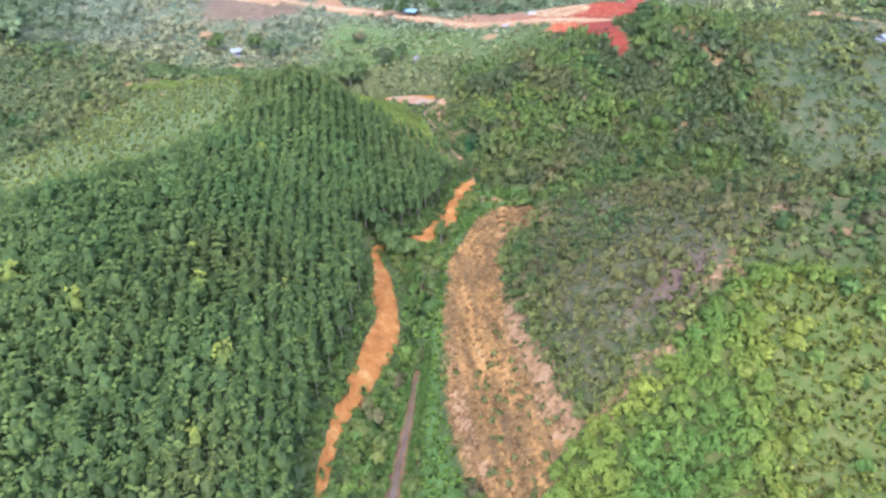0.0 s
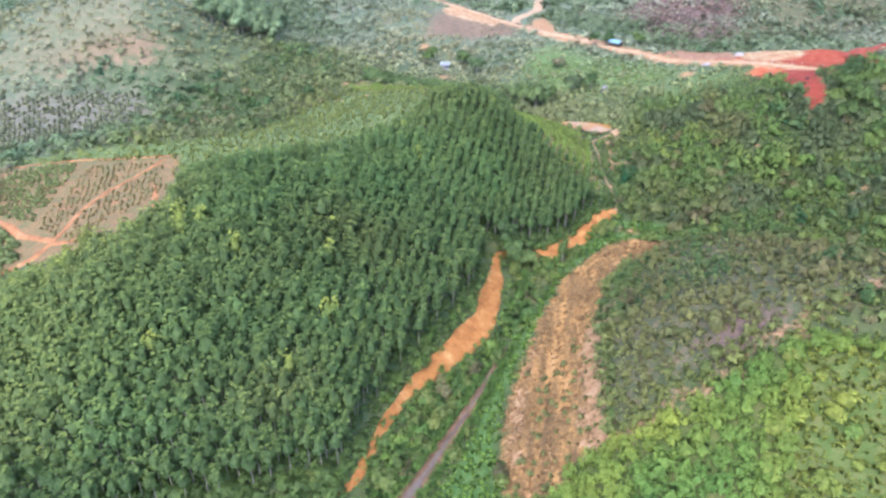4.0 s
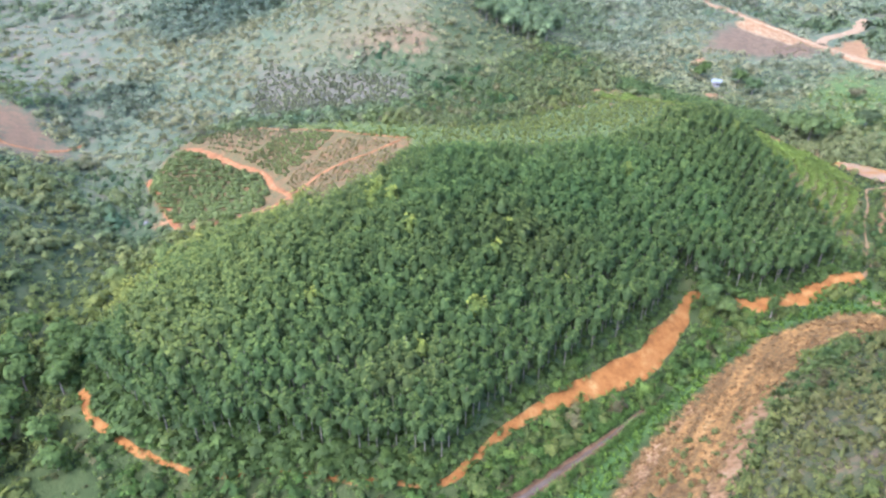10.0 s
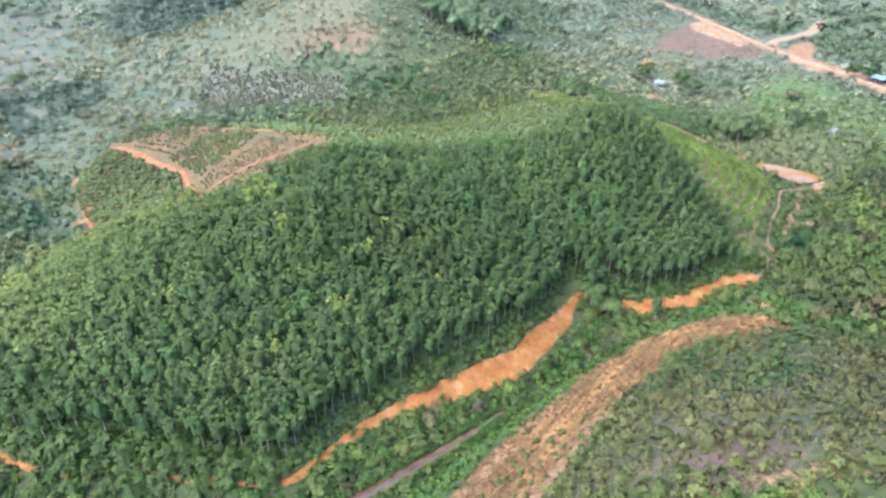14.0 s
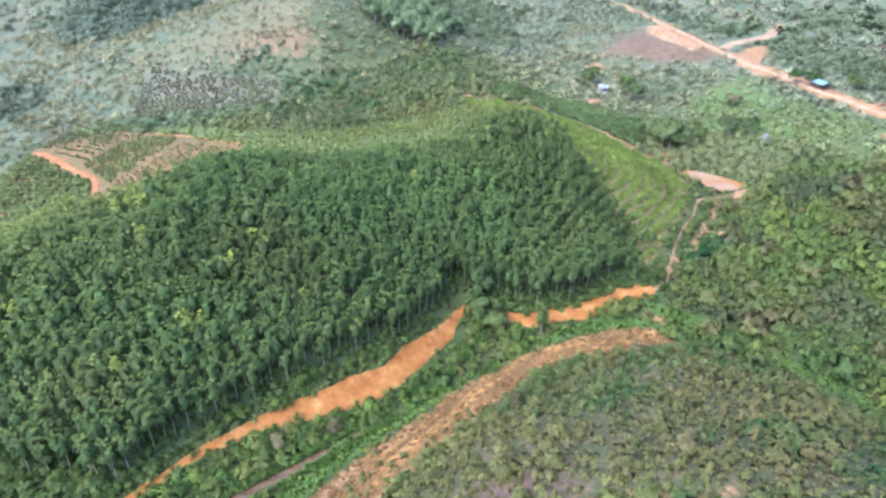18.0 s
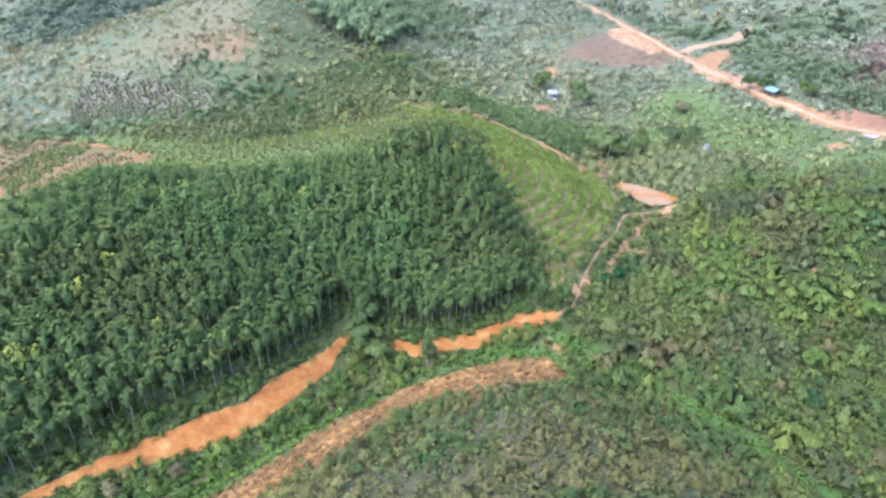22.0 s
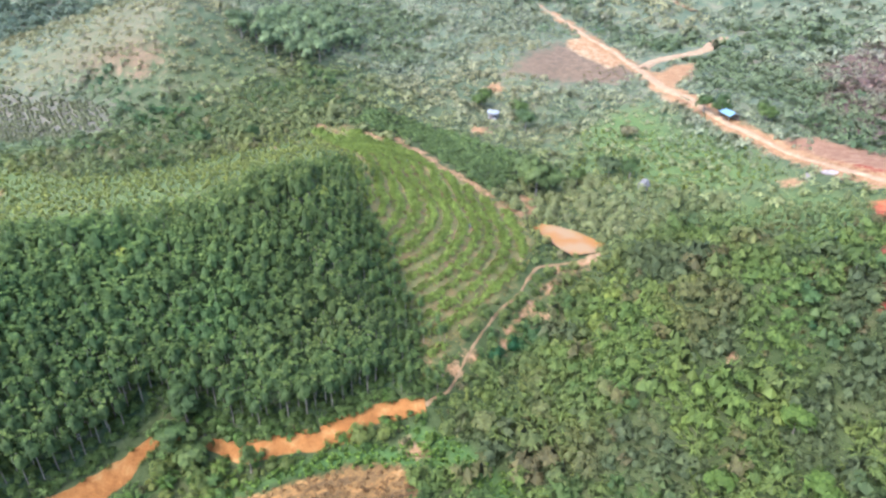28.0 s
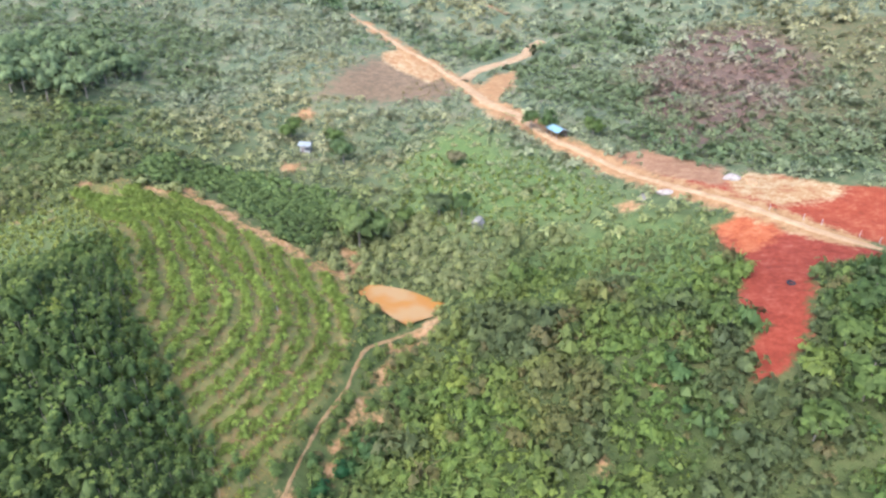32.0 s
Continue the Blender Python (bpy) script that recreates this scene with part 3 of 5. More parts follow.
# ---- roads ----
def road_strip(name, line, widths, material, label, category, lift=0.14, gap=0.8, seed=1, across=9):
    """A worn dirt road laid along a line, with ragged edges, a low crown and two ruts."""
    p = along([(*q[:2], w) for q, w in zip(line, widths)], gap)
    for _ in range(6):
        p[1:-1] = (p[:-2] + 2 * p[1:-1] + p[2:]) / 4
    d = np.gradient(p[:, :2], axis=0)
    d /= np.linalg.norm(d, axis=1)[:, None] + 1e-9
    side = np.stack([d[:, 1], -d[:, 0]], 1)
    s = np.arange(len(p)) * gap
    left = p[:, 2] / 2 * (1 + 0.35 * rough_field(s, 0 * s, 7, seed)) + 0.25 * rough_field(s, 0 * s, 1.5, seed + 3)
    right = p[:, 2] / 2 * (1 + 0.35 * rough_field(s, 0 * s + 50, 7, seed)) + 0.25 * rough_field(s, 0 * s + 9, 1.5, seed + 4)
    rows = []
    for k in np.linspace(-1, 1, across):
        q = p[:, :2] + side * (np.where(k < 0, left, right) * k)[:, None]
        z = land(q[:, 0], q[:, 1]) + lift * (1 - abs(k) ** 4) - 0.05 * (abs(abs(k) - 0.45) < 0.2) - 0.08 * (abs(k) > 0.95) + 0.05 * rough_field(q[:, 0], q[:, 1], 2.0, seed, 2)
        rows.append(np.c_[q, z])
    v = np.stack(rows, 1).reshape(-1, 3)
    i = np.arange(len(p) * across).reshape(len(p), across)
    f = np.stack([i[:-1, :-1], i[:-1, 1:], i[1:, 1:], i[1:, :-1]], -1).reshape(-1, 4)
    return tagged(new(name, put_mesh(name, v, f, material, smooth=True)), label, category, kind="structure")


ROAD_WIDTHS = [2.4, 2.0, 1.5, 1.4, 1.4, 1.2, 1.5, 1.8, 2.4, 5.4, 6, 4.6, 1.8, 1.8, 4.0, 4.4, 4.2, 2.4]
road_strip("dirt_road", LOW_ROAD, ROAD_WIDTHS, ROAD_SOIL, "eroded orange laterite dirt road below the plantation", "dirt road")
road_strip("farm_trail", TRAIL, [1.0, 0.6, 0.5, 0.5, 0.55, 0.9, 1.0, 1.0], TRAIL_SOIL, "narrow pale trodden trail up to the pond dam", "trail", seed=4)
road_strip("hill_road", FAR_ROAD, [2.4, 2.4, 2.4, 2.4, 2.3, 2.2, 2.1, 2.2, 2.8, 3.8, 4.2, 4, 3.2, 3, 2.8, 2.8, 2.8], PALE_SOIL, "pale gravel road along the red hill ridge", "road", seed=6, gap=1.5, lift=0.25)
road_strip("hill_road_branch", FORK, [5, 5, 6, 6.5], PALE_SOIL, "pale concrete branch of the hill road", "road", seed=8, gap=1.5, lift=0.6)
RED_SOIL = soil_material("red_clay_road", [(0.34, (0.14, 0.03, 0.016)), (0.5, (0.20, 0.044, 0.022)), (0.68, (0.28, 0.10, 0.055))])
road_strip("red_ridge_road", RED_ROAD, [9, 8, 7, 6, 5, 4], RED_SOIL, "bare red clay road along the eastern ridge", "road", seed=15, gap=1.5, lift=0.4)
road_strip("hill_road_end", [(-68, 503), (-57, 491), (-41, 484)], [5, 6, 6], PALE_SOIL, "far pale end of a road on the hills", "road", seed=9, gap=1.5, lift=0.6)

for line, wide in (
    ([(-167, 113), (-142, 113.5), (-123, 113), (-112, 107.5), (-99, 103.5)], [4, 3, 2.4, 2.2, 2.4]),
    ([(-132, 86), (-112, 90.5), (-99, 96.5), (-98, 104), (-100, 117), (-99, 127), (-92, 142)], [2, 2.2, 3.2, 2.6, 2, 1.8, 1.4]),
    ([(-97.5, 102), (-89, 102), (-81, 101.5)], [2, 1.6, 1.2]),
    ([(-86, 127), (-79, 117), (-72, 107)], [1.2, 2, 1.6]),
    ([(-171, 99.6), (-155, 94.7), (-140, 89), (-131, 86)], [3.5, 3, 3, 2.4]),
    ([(-183, 136), (-135, 141.5), (-90, 144)], [1.2, 1.2, 1.2]),
    ([(-236, 74), (-222, 78), (-217, 87), (-217, 96), (-220, 103)], [1.6, 2.0, 2.2, 2.2, 1.4]),
):
    road_strip("field_track", line, [0.8 * w for w in wide], TRACK_SOIL, "orange earth track through the hillside plot", "track", seed=len(wide) + int(line[0][1]), lift=0.2)

# ---- water ----
water_m, n_, l_, b_ = shader("muddy_water", 0.25)
b_.inputs["Specular IOR Level"].default_value = 0.12
l_.new(ramp(n_, l_, noise_node(n_, l_, 0.12, 2, 0.5, n_.new("ShaderNodeTexCoord").outputs["Object"]), [(0.42, (0.26, 0.155, 0.058)), (0.58, (0.26, 0.115, 0.02))]), b_.inputs["Base Color"])
bm = bmesh.new()
bm.faces.new([bm.verts.new((x + (x - 23) * 0.12, y + (y - 227) * 0.12, 8.75)) for x, y in POND])
me = bpy.data.meshes.new("pond_water")
bm.to_mesh(me)
me.materials.append(water_m)
tagged(new("pond_water", me), "still muddy orange water of a small dammed pond", "pond", kind="structure")


stream_m, n_, l_, b_ = shader("stream_water", 0.3)
l_.new(ramp(n_, l_, noise_node(n_, l_, 0.4, 3, 0.5, n_.new("ShaderNodeTexCoord").outputs["Object"]), [(0.35, (0.09, 0.06, 0.036)), (0.65, (0.125, 0.095, 0.068))]), b_.inputs["Base Color"])
MUD = soil_material("wet_mud", [(0.34, (0.08, 0.046, 0.023)), (0.5, (0.14, 0.08, 0.038)), (0.68, (0.21, 0.125, 0.06))], 0.6, 0.2, 0.7)
road_strip("stream_bank", BROOK, [0.6, 1.2, 1.9, 2.6, 3.2, 3.4, 3.2, 2.8, 2.0], MUD, "wet brown mud along the stream", "bank", lift=0.1, seed=14)
road_strip("stream", BROOK, [0.2, 0.4, 0.6, 0.9, 1.3, 1.5, 1.4, 1.3, 1.2], stream_m, "shallow brown stream in the valley bottom", "stream", lift=0.22, seed=12)
road_strip("puddle", [(85, 157.5), (89, 157), (92, 157.5)], [0.8, 1.9, 0.9], water_m, "muddy orange puddle in the side valley", "puddle", lift=0.2, seed=13, gap=0.5)

# ---- plants ----
rng = np.random.default_rng(7)


def leaf_rosettes(centres, outward, leaves, size, droop, r):
    """Folded leaf blades round each centre. Returns corners, four to a leaf."""
    out = []
    for c, o in zip(centres, outward):
        o = o / (np.linalg.norm(o) + 1e-9)
        a = np.cross(o, (0.3, 0.2, 1.0))
        a /= np.linalg.norm(a) + 1e-9
        b = np.cross(o, a)
        start = r.uniform(0, 6.28)
        for k in range(leaves):
            t = start + k * 6.283 / leaves + r.uniform(-0.3, 0.3)
            d = (a * math.cos(t) + b * math.sin(t)) + o * r.uniform(-0.1, 0.45)
            d /= np.linalg.norm(d)
            w = np.cross(d, o)
            w /= np.linalg.norm(w) + 1e-9
            ln = size * r.uniform(0.7, 1.25)
            wd = ln * r.uniform(0.24, 0.36)
            mid = c + d * ln * 0.5 + o * ln * 0.1
            tip = c + d * ln - np.array((0, 0, droop * ln))
            out.append([c, mid + w * wd, tip, mid - w * wd])
    return np.array(out).reshape(-1, 3)


def crown_shape(count, leaves, size, rx, rz, base, r, low=-0.35, droop=0.25, fill=0.25):
    """Leaf corners of a crown of rosettes spread over and inside a lumpy egg."""
    u = r.normal(size=(count * 3, 3))
    u /= np.linalg.norm(u, axis=1)[:, None]
    u = u[u[:, 2] > low][:count]
    rad = np.where(r.random(len(u)) < fill, r.uniform(0.35, 0.75, len(u)), r.uniform(0.8, 1.12, len(u)))[:, None]
    c = u * rad * (rx, rx, rz) + (0, 0, base)
    return leaf_rosettes(c, u + (0, 0, 0.35), leaves, size, droop, r)


def core_shape(rx, rz, base, r, around=7, up=4, low=-0.6):
    """The dense inner leaf mass of a crown: a lumpy closed egg."""
    ring = []
    for j in range(up + 1):
        h = low + (1 - low) * j / up
        w = math.sqrt(max(0.02, 1 - h * h))
        ring.append([(rx * w * math.cos(6.283 * k / around) * r.uniform(0.8, 1.15), rx * w * math.sin(6.283 * k / around) * r.uniform(0.8, 1.15), base + rz * h * r.uniform(0.9, 1.08)) for k in range(around)])
    out = []
    for j in range(up):
        for k in range(around):
            m = (k + 1) % around
            out.append([ring[j][k], ring[j][m], ring[j + 1][m], ring[j + 1][k]])
    return np.array(out).reshape(-1, 3)


def tube(points, radii, sides=6):
    """A tapered stem through points: corners and quads."""
    v, f = [], []
    for i, (p, rad) in enumerate(zip(points, radii)):
        for k in range(sides):
            t = 6.283 * k / sides
            v.append((p[0] + rad * math.cos(t), p[1] + rad * math.sin(t), p[2]))
    for i in range(len(points) - 1):
        for k in range(sides):
            a, b = i * sides + k, i * sides + (k + 1) % sides
            f.append((a, b, b + sides, a + sides))
    return np.array(v), np.array(f)


def quads_of(corners):
    return np.arange(len(corners)).reshape(-1, 4)


def set_tint(me, tint, puff):
    """The plant's colour, and the way each part of its mass faces."""
    at = me.attributes.new("tint", "FLOAT_COLOR", "POINT")
    at.data.foreach_set("color", np.c_[tint, np.ones(len(tint))].astype(np.float32).ravel())
    at = me.attributes.new("puff", "FLOAT_VECTOR", "POINT")
    at.data.foreach_set("vector", puff.astype(np.float32).ravel())


def facing(shape):
    """Outward and upward from the middle of a plant's mass."""
    mid = np.array((shape[:, 0].mean(), shape[:, 1].mean(), shape[:, 2].min() * 0.6 + shape[:, 2].mean() * 0.4))
    d = shape - mid
    d /= np.linalg.norm(d, axis=1)[:, None] + 1e-6
    face = np.repeat(np.cross(shape[1::4] - shape[3::4], shape[2::4] - shape[0::4]), 4, 0)
    face /= np.linalg.norm(face, axis=1)[:, None] + 1e-9
    face *= np.sign((face * d).sum(1))[:, None]
    d = d + (0, 0, 0.5) + 0.75 * face
    return d / (np.linalg.norm(d, axis=1)[:, None] + 1e-6)


FLUSH = {}


def scattered(name, shapes, x, y, z, size, tint, material, label, category, tall=None):
    """One joined mesh of many plants: each a shape turned, scaled and tinted in its own way."""
    vs, ts, ns = [], [], []
    pick = rng.integers(0, len(shapes), len(x))
    turn = rng.uniform(0, 6.283, len(x))
    tall = size if tall is None else tall
    for s, shape in enumerate(shapes):
        m = np.nonzero(pick == s)[0]
        if not len(m):
            continue
        c, d = np.cos(turn[m])[:, None], np.sin(turn[m])[:, None]
        px = (shape[None, :, 0] * c - shape[None, :, 1] * d) * size[m][:, None] + x[m][:, None]
        py = (shape[None, :, 0] * d + shape[None, :, 1] * c) * size[m][:, None] + y[m][:, None]
        pz = shape[None, :, 2] * tall[m][:, None] + z[m][:, None]
        w = facing(shape)
        vs.append(np.stack([px, py, pz], -1).reshape(-1, 3))
        ns.append(np.stack([w[None, :, 0] * c - w[None, :, 1] * d, w[None, :, 0] * d + w[None, :, 1] * c, np.repeat(w[None, :, 2], len(m), 0)], -1).reshape(-1, 3))
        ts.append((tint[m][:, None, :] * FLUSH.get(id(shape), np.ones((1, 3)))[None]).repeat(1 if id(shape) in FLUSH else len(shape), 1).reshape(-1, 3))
    v, t = np.concatenate(vs), np.concatenate(ts)
    me = put_mesh(name, v, quads_of(v), material)
    set_tint(me, t, np.concatenate(ns))
    return tagged(new(name, me), label, category, kind="stuff")


def sown(x0, x1, y0, y1, gap, jitter=0.5):
    """Places on a loose grid."""
    a, b = np.meshgrid(np.arange(x0, x1, gap), np.arange(y0, y1, gap))
    a, b = a.ravel(), b.ravel()
    return a + rng.uniform(-jitter, jitter, len(a)) * gap, b + rng.uniform(-jitter, jitter, len(b)) * gap


# ---- the plantation ----
crowns = []
for k in range(6):
    body = crown_shape(30, 4, 0.5, 1.16, 2.0, 5.7, rng, low=-0.65, droop=0.2, fill=0.0)
    tips = leaf_rosettes(rng.normal(0, 0.6, (7, 3)) * (1, 1, 0.5) + (0, 0, 7.5), np.tile((0.0, 0.0, 1.0), (7, 1)) + rng.normal(0, 0.3, (7, 3)), 5, 0.42, 0.12, rng)
    heart = core_shape(0.78, 1.6, 5.5, rng, 5, 3)
    crowns.append(np.concatenate([body, tips, heart]))
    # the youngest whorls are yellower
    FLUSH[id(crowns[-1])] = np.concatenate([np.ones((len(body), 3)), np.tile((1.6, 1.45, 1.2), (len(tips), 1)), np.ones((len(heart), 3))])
stems = []
for k in range(3):
    v, f = tube([(0, 0, -0.3), (0.06, 0.03, 2.5), (0.02, -0.06, 5.0), (0.05, 0.0, 7.6)], [0.085, 0.07, 0.055, 0.03], 5)
    stems.append((v, f))

px, py = sown(-112, 40, 28, 212, 2.1, 0.0)
bend = 0.35 * np.sin(py / 23.0)
px, py = px + rng.uniform(-0.32, 0.32, len(px)) + bend, py + rng.uniform(-0.32, 0.32, len(py)) + 0.4 * np.sin(px / 17.0)
ok = within(px, py, PLANTATION) > 0.3 - 5.5 * (within(px, py, TERRACE) > -7) * (0.35 + rough_field(px, py, 6, 161, 2))
px, py = px[ok], py[ok]
pz = land(px, py)
ps = rng.normal(1.0, 0.09, len(px)).clip(0.75, 1.25)
# younger, lower trees beside the terraces and along the grassy crest
young = 1 - step(-within(px, py, TERRACE), 0.5, 15)
crest_side = 1 - step(off_line(px, py, [(-25, 200), (-21, 180), (-23, 167), (-27, 156), (-35, 143), (-44, 132), (-57, 126.5), (-73, 124)]), 0, 12)
ps *= 1 - 0.5 * young * rng.uniform(0.7, 1.25, len(px)) - 0.35 * crest_side
tone = rough_field(px, py, 35, 9, 3)
p_tint = np.array((0.084, 0.146, 0.06)) * (1 + 0.16 * tone + rng.normal(0, 0.11, len(px)))[:, None]
p_tint[:, 0] *= 1 + 0.12 * rough_field(px, py, 20, 10, 2)
# the western flank and the crest carry paler, yellower foliage, the crest's paleness partly painted haze
flank = np.maximum(step(-px - 0.35 * py, 5, 55), 0.7 * crest_side)
p_tint += flank[:, None] * (np.array((0.145, 0.205, 0.078)) - p_tint) * 0.65
rim_row = (within(px, py, PLANTATION) < 3.5) & (px < -70) & (rng.random(len(px)) < 0.6)
p_tint[rim_row] = np.array((0.19, 0.25, 0.08)) * rng.uniform(0.8, 1.1, rim_row.sum())[:, None]
bright = rng.random(len(px)) < 0.005 + 0.16 * (rough_field(px, py, 16, 71, 2) > 0.8)
p_tint[bright] = (0.20, 0.28, 0.08)
edge = within(px, py, PLANTATION) < 6.5
front = edge & (off_line(px, py, LOW_ROAD) < 12)
order = np.nonzero(front)[0][:300]
rest = np.ones(len(px), bool)
rest[order] = False
crown_meshes = []
for c in crowns:
    for tint in ((0.07, 0.126, 0.052), (0.078, 0.138, 0.057), (0.089, 0.15, 0.06)):
        me = put_mesh("crown", c, quads_of(c), LEAF)
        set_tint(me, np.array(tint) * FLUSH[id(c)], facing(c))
        crown_meshes.append(me)
stem_meshes = [put_mesh("trunk", v, f, BARK, smooth=True) for v, f in stems]
for i in order:
    tree = new("plantation_tree")
    tree.empty_display_size = 0.5
    tree.matrix_basis = pose(px[i], py[i], pz[i], 0, 0, rng.uniform(0, 360)) @ Matrix.Diagonal((ps[i], ps[i], ps[i] * rng.uniform(0.92, 1.1), 1))
    tagged(tree, "slim young plantation tree with whorled green leaves", "tree", "trees at the plantation edge")
    new("trunk", stem_meshes[rng.integers(3)]).parent = tree
    new("crown", crown_meshes[rng.integers(len(crown_meshes))]).parent = tree
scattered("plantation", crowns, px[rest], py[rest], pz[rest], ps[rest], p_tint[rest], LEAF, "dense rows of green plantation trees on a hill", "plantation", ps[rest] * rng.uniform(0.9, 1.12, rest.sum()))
tv, tf = [], []
for j, i in enumerate(np.nonzero(rest & (within(px, py, PLANTATION) < 14))[0]):
    v, f = stems[j % 3]
    tv.append(v * ps[i] + (px[i], py[i], pz[i]))
    tf.append(f + len(v) * j)
tagged(new("plantation_trunks", put_mesh("plantation_trunks", np.concatenate(tv), np.concatenate(tf), BARK)), "thin grey-brown trunks inside the plantation", "trunks", kind="stuff")

# ---- brush on the hills ----
BRIGHT_GRASS = [(55, 75), (53, 64), (50, 54), (52, 40), (80, 20), (110, 40), (90, 66), (68, 70)]
THICKET = [(20, 52), (23, 59), (30, 64), (35, 65), (45, 69), (53, 73), (51, 64), (48, 54), (50, 40), (20, 40)]
ZONES = {"planted": PLANTATION, "strip": STRIP, "plot": WEST_PLOT, "red": RED_CLEARING, "yard": RED_YARD, "pink": PINK_BANK, "fork": FORK_BANK, "scar": WEST_SCAR, "dots": DOT_FIELD, "terrace": TERRACE, "pond": POND, "valley": VALLEY_GRASS, "crop": DARK_CROP, "thicket": THICKET, "orange": ORANGE_PATCH, "tan": PALE_CUT, "tip": TAN_TIP}
ROADS = ((LOW_ROAD, 2.6), (TRAIL, 1.2), (FAR_ROAD, 4.0), (FORK, 7.0), (RED_ROAD, 5.0), (BROOK[1:7], 2.2), (SIDE_GRASS, 2.2))


def open_ground(x, y, margin=0.5):
    """Where brush can grow: off the fields, bare earth, water and roads."""
    ok = np.ones(len(x), bool)
    for z in ZONES.values():
        ok &= within(x, y, z) < -margin
    for line, half in ROADS:
        ok &= off_line(x, y, line) > half
    ok &= off_line(x, y, LOW_ROAD[9:13]) > 4.0
    for bx, by, br in BARE_SPOTS:
        ok &= np.hypot(x - bx, y - by) > br * rng.uniform(0.5, 1.2, len(x))
    for line, half in BARE_LINES:
        ok &= off_line(x, y, line) > half * 0.9
    return ok


def brush_tint(x, y):
    """Green to yellow-green, drier and greyer on the mound and the eastern hills; paler and bluer far off, in place of
    haze.
    """
    a, b, c = rough_field(x, y, 45, 11, 3), rough_field(x, y, 11, 12, 2), rng.normal(0, 1, len(x))
    t = np.stack([0.116 + 0.026 * a + 0.03 * b + 0.02 * c, 0.170 + 0.022 * a + 0.022 * b + 0.02 * c, 0.060 + 0.004 * b + 0.006 * c], 1)
    dull = rng.random(len(x)) < 0.13
    t[dull] = np.array((0.13, 0.135, 0.08)) * rng.uniform(0.7, 1.3, dull.sum())[:, None]
    # haze painted into the leaf colour: distant plants turn paler and bluer
    far_haze = step(np.hypot(x + 40, y - 120), 330, 420)
    t = t + far_haze[:, None] * (np.array((0.165, 0.208, 0.118)) * (1 + 0.18 * a[:, None] + 0.1 * b[:, None]) - t) * 0.85
    dry = (step(within(x, y, MOUND_DRY), -4, 6) + step(within(x, y, EAST_DRY), -8, 12)) * step(b + 0.5 * c, -0.9, 0.3)
    t = t + dry[:, None] * (np.array((0.15, 0.158, 0.078)) - t) * 0.7
    rust = step(within(x, y, RUST_HILL), -4, 6) * step(b + 0.5 * c, -1.4, 0.0)
    t = t + rust[:, None] * (np.array((0.185, 0.125, 0.10)) - t) * 0.9
    ridge = step(within(x, y, WEST_RIDGE), -3, 5)
    t = t + ridge[:, None] * (np.array((0.205, 0.22, 0.105)) - t) * 0.8
    lush = step(within(x, y, BRIGHT_HILL), -1, 3) * (1 - 0.15 * step(within(x, y, BRIGHT_GRASS), 0, 5)) * (1 - step(x, 85, 100))
    t = t + lush[:, None] * (np.stack([0.20 + 0.05 * b, 0.275 + 0.035 * b, 0.06 + 0 * b], 1) - t) * 0.85
    lea = np.maximum(step(within(x, y, MEADOW), -3, 6), 0.7 * step(within(x, y, LAWN), -3, 5)) * 0.85
    t = t + lea[:, None] * (np.stack([0.18 + 0.03 * b, 0.245 + 0.025 * b, 0.07 + 0 * b], 1) - t)
    grass = step(within(x, y, RIDGE_GRASS), -2, 3)
    patch = rough_field(x, y, 75, 83, 3)
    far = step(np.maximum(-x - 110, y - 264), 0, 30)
    grassy, woody = far * step(patch, 0.0, 0.5), far * step(-patch, 0.15, 0.6) * step(y, 120, 170)
    moist = step(-x, 75, 105) * (1 - step(y, 84, 110))
    t = t + moist[:, None] * (np.stack([0.17 + 0.055 * b, 0.235 + 0.04 * b, 0.085 + 0 * b], 1) - t) * 0.85
    # lighter brush west and north: partly its own light green, partly painted haze
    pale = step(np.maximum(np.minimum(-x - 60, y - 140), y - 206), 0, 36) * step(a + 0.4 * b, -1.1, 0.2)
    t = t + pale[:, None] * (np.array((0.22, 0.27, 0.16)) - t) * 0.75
    warm = step(x, 36, 46) * step(y, 142, 156) * (1 - step(x, 150, 200)) * (1 - step(y, 246, 264))
    t = t + warm[:, None] * (np.stack([0.118 + 0.03 * b + 0.022 * c, 0.192 + 0.03 * b + 0.026 * c, 0.066 + 0.004 * c], 1) - t) * 0.8
    clump, sere_ = rough_field(x, y, 10, 131, 2), rough_field(x, y, 17, 137, 2)
    t = t + (warm * step(clump, 0.15, 0.5))[:, None] * (np.array((0.09, 0.125, 0.078)) - t) * 0.8
    t = t + (warm * step(-clump, 0.25, 0.6))[:, None] * (np.array((0.135, 0.23, 0.064)) - t) * 0.45
    t = t + (warm * step(sere_, 0.5, 0.9))[:, None] * (np.array((0.165, 0.18, 0.078)) - t) * 0.6
    brown = (x < 130) * warm * (rough_field(x, y, 9, 87, 2) > 0.95) + warm * (rng.random(len(x)) < 0.04)
    t = t + brown.clip(0, 1)[:, None] * (np.array((0.145, 0.135, 0.08)) - t) * 0.75
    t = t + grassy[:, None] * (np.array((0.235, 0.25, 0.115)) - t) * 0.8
    # extra blue in far leaf colour stands in for haze
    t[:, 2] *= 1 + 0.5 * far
    t = t + woody[:, None] * (np.array((0.11, 0.165, 0.10)) - t) * 0.8
    # darker far woods, their tint pushed towards blue to suggest haze
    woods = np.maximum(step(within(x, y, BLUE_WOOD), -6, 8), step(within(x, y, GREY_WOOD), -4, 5))
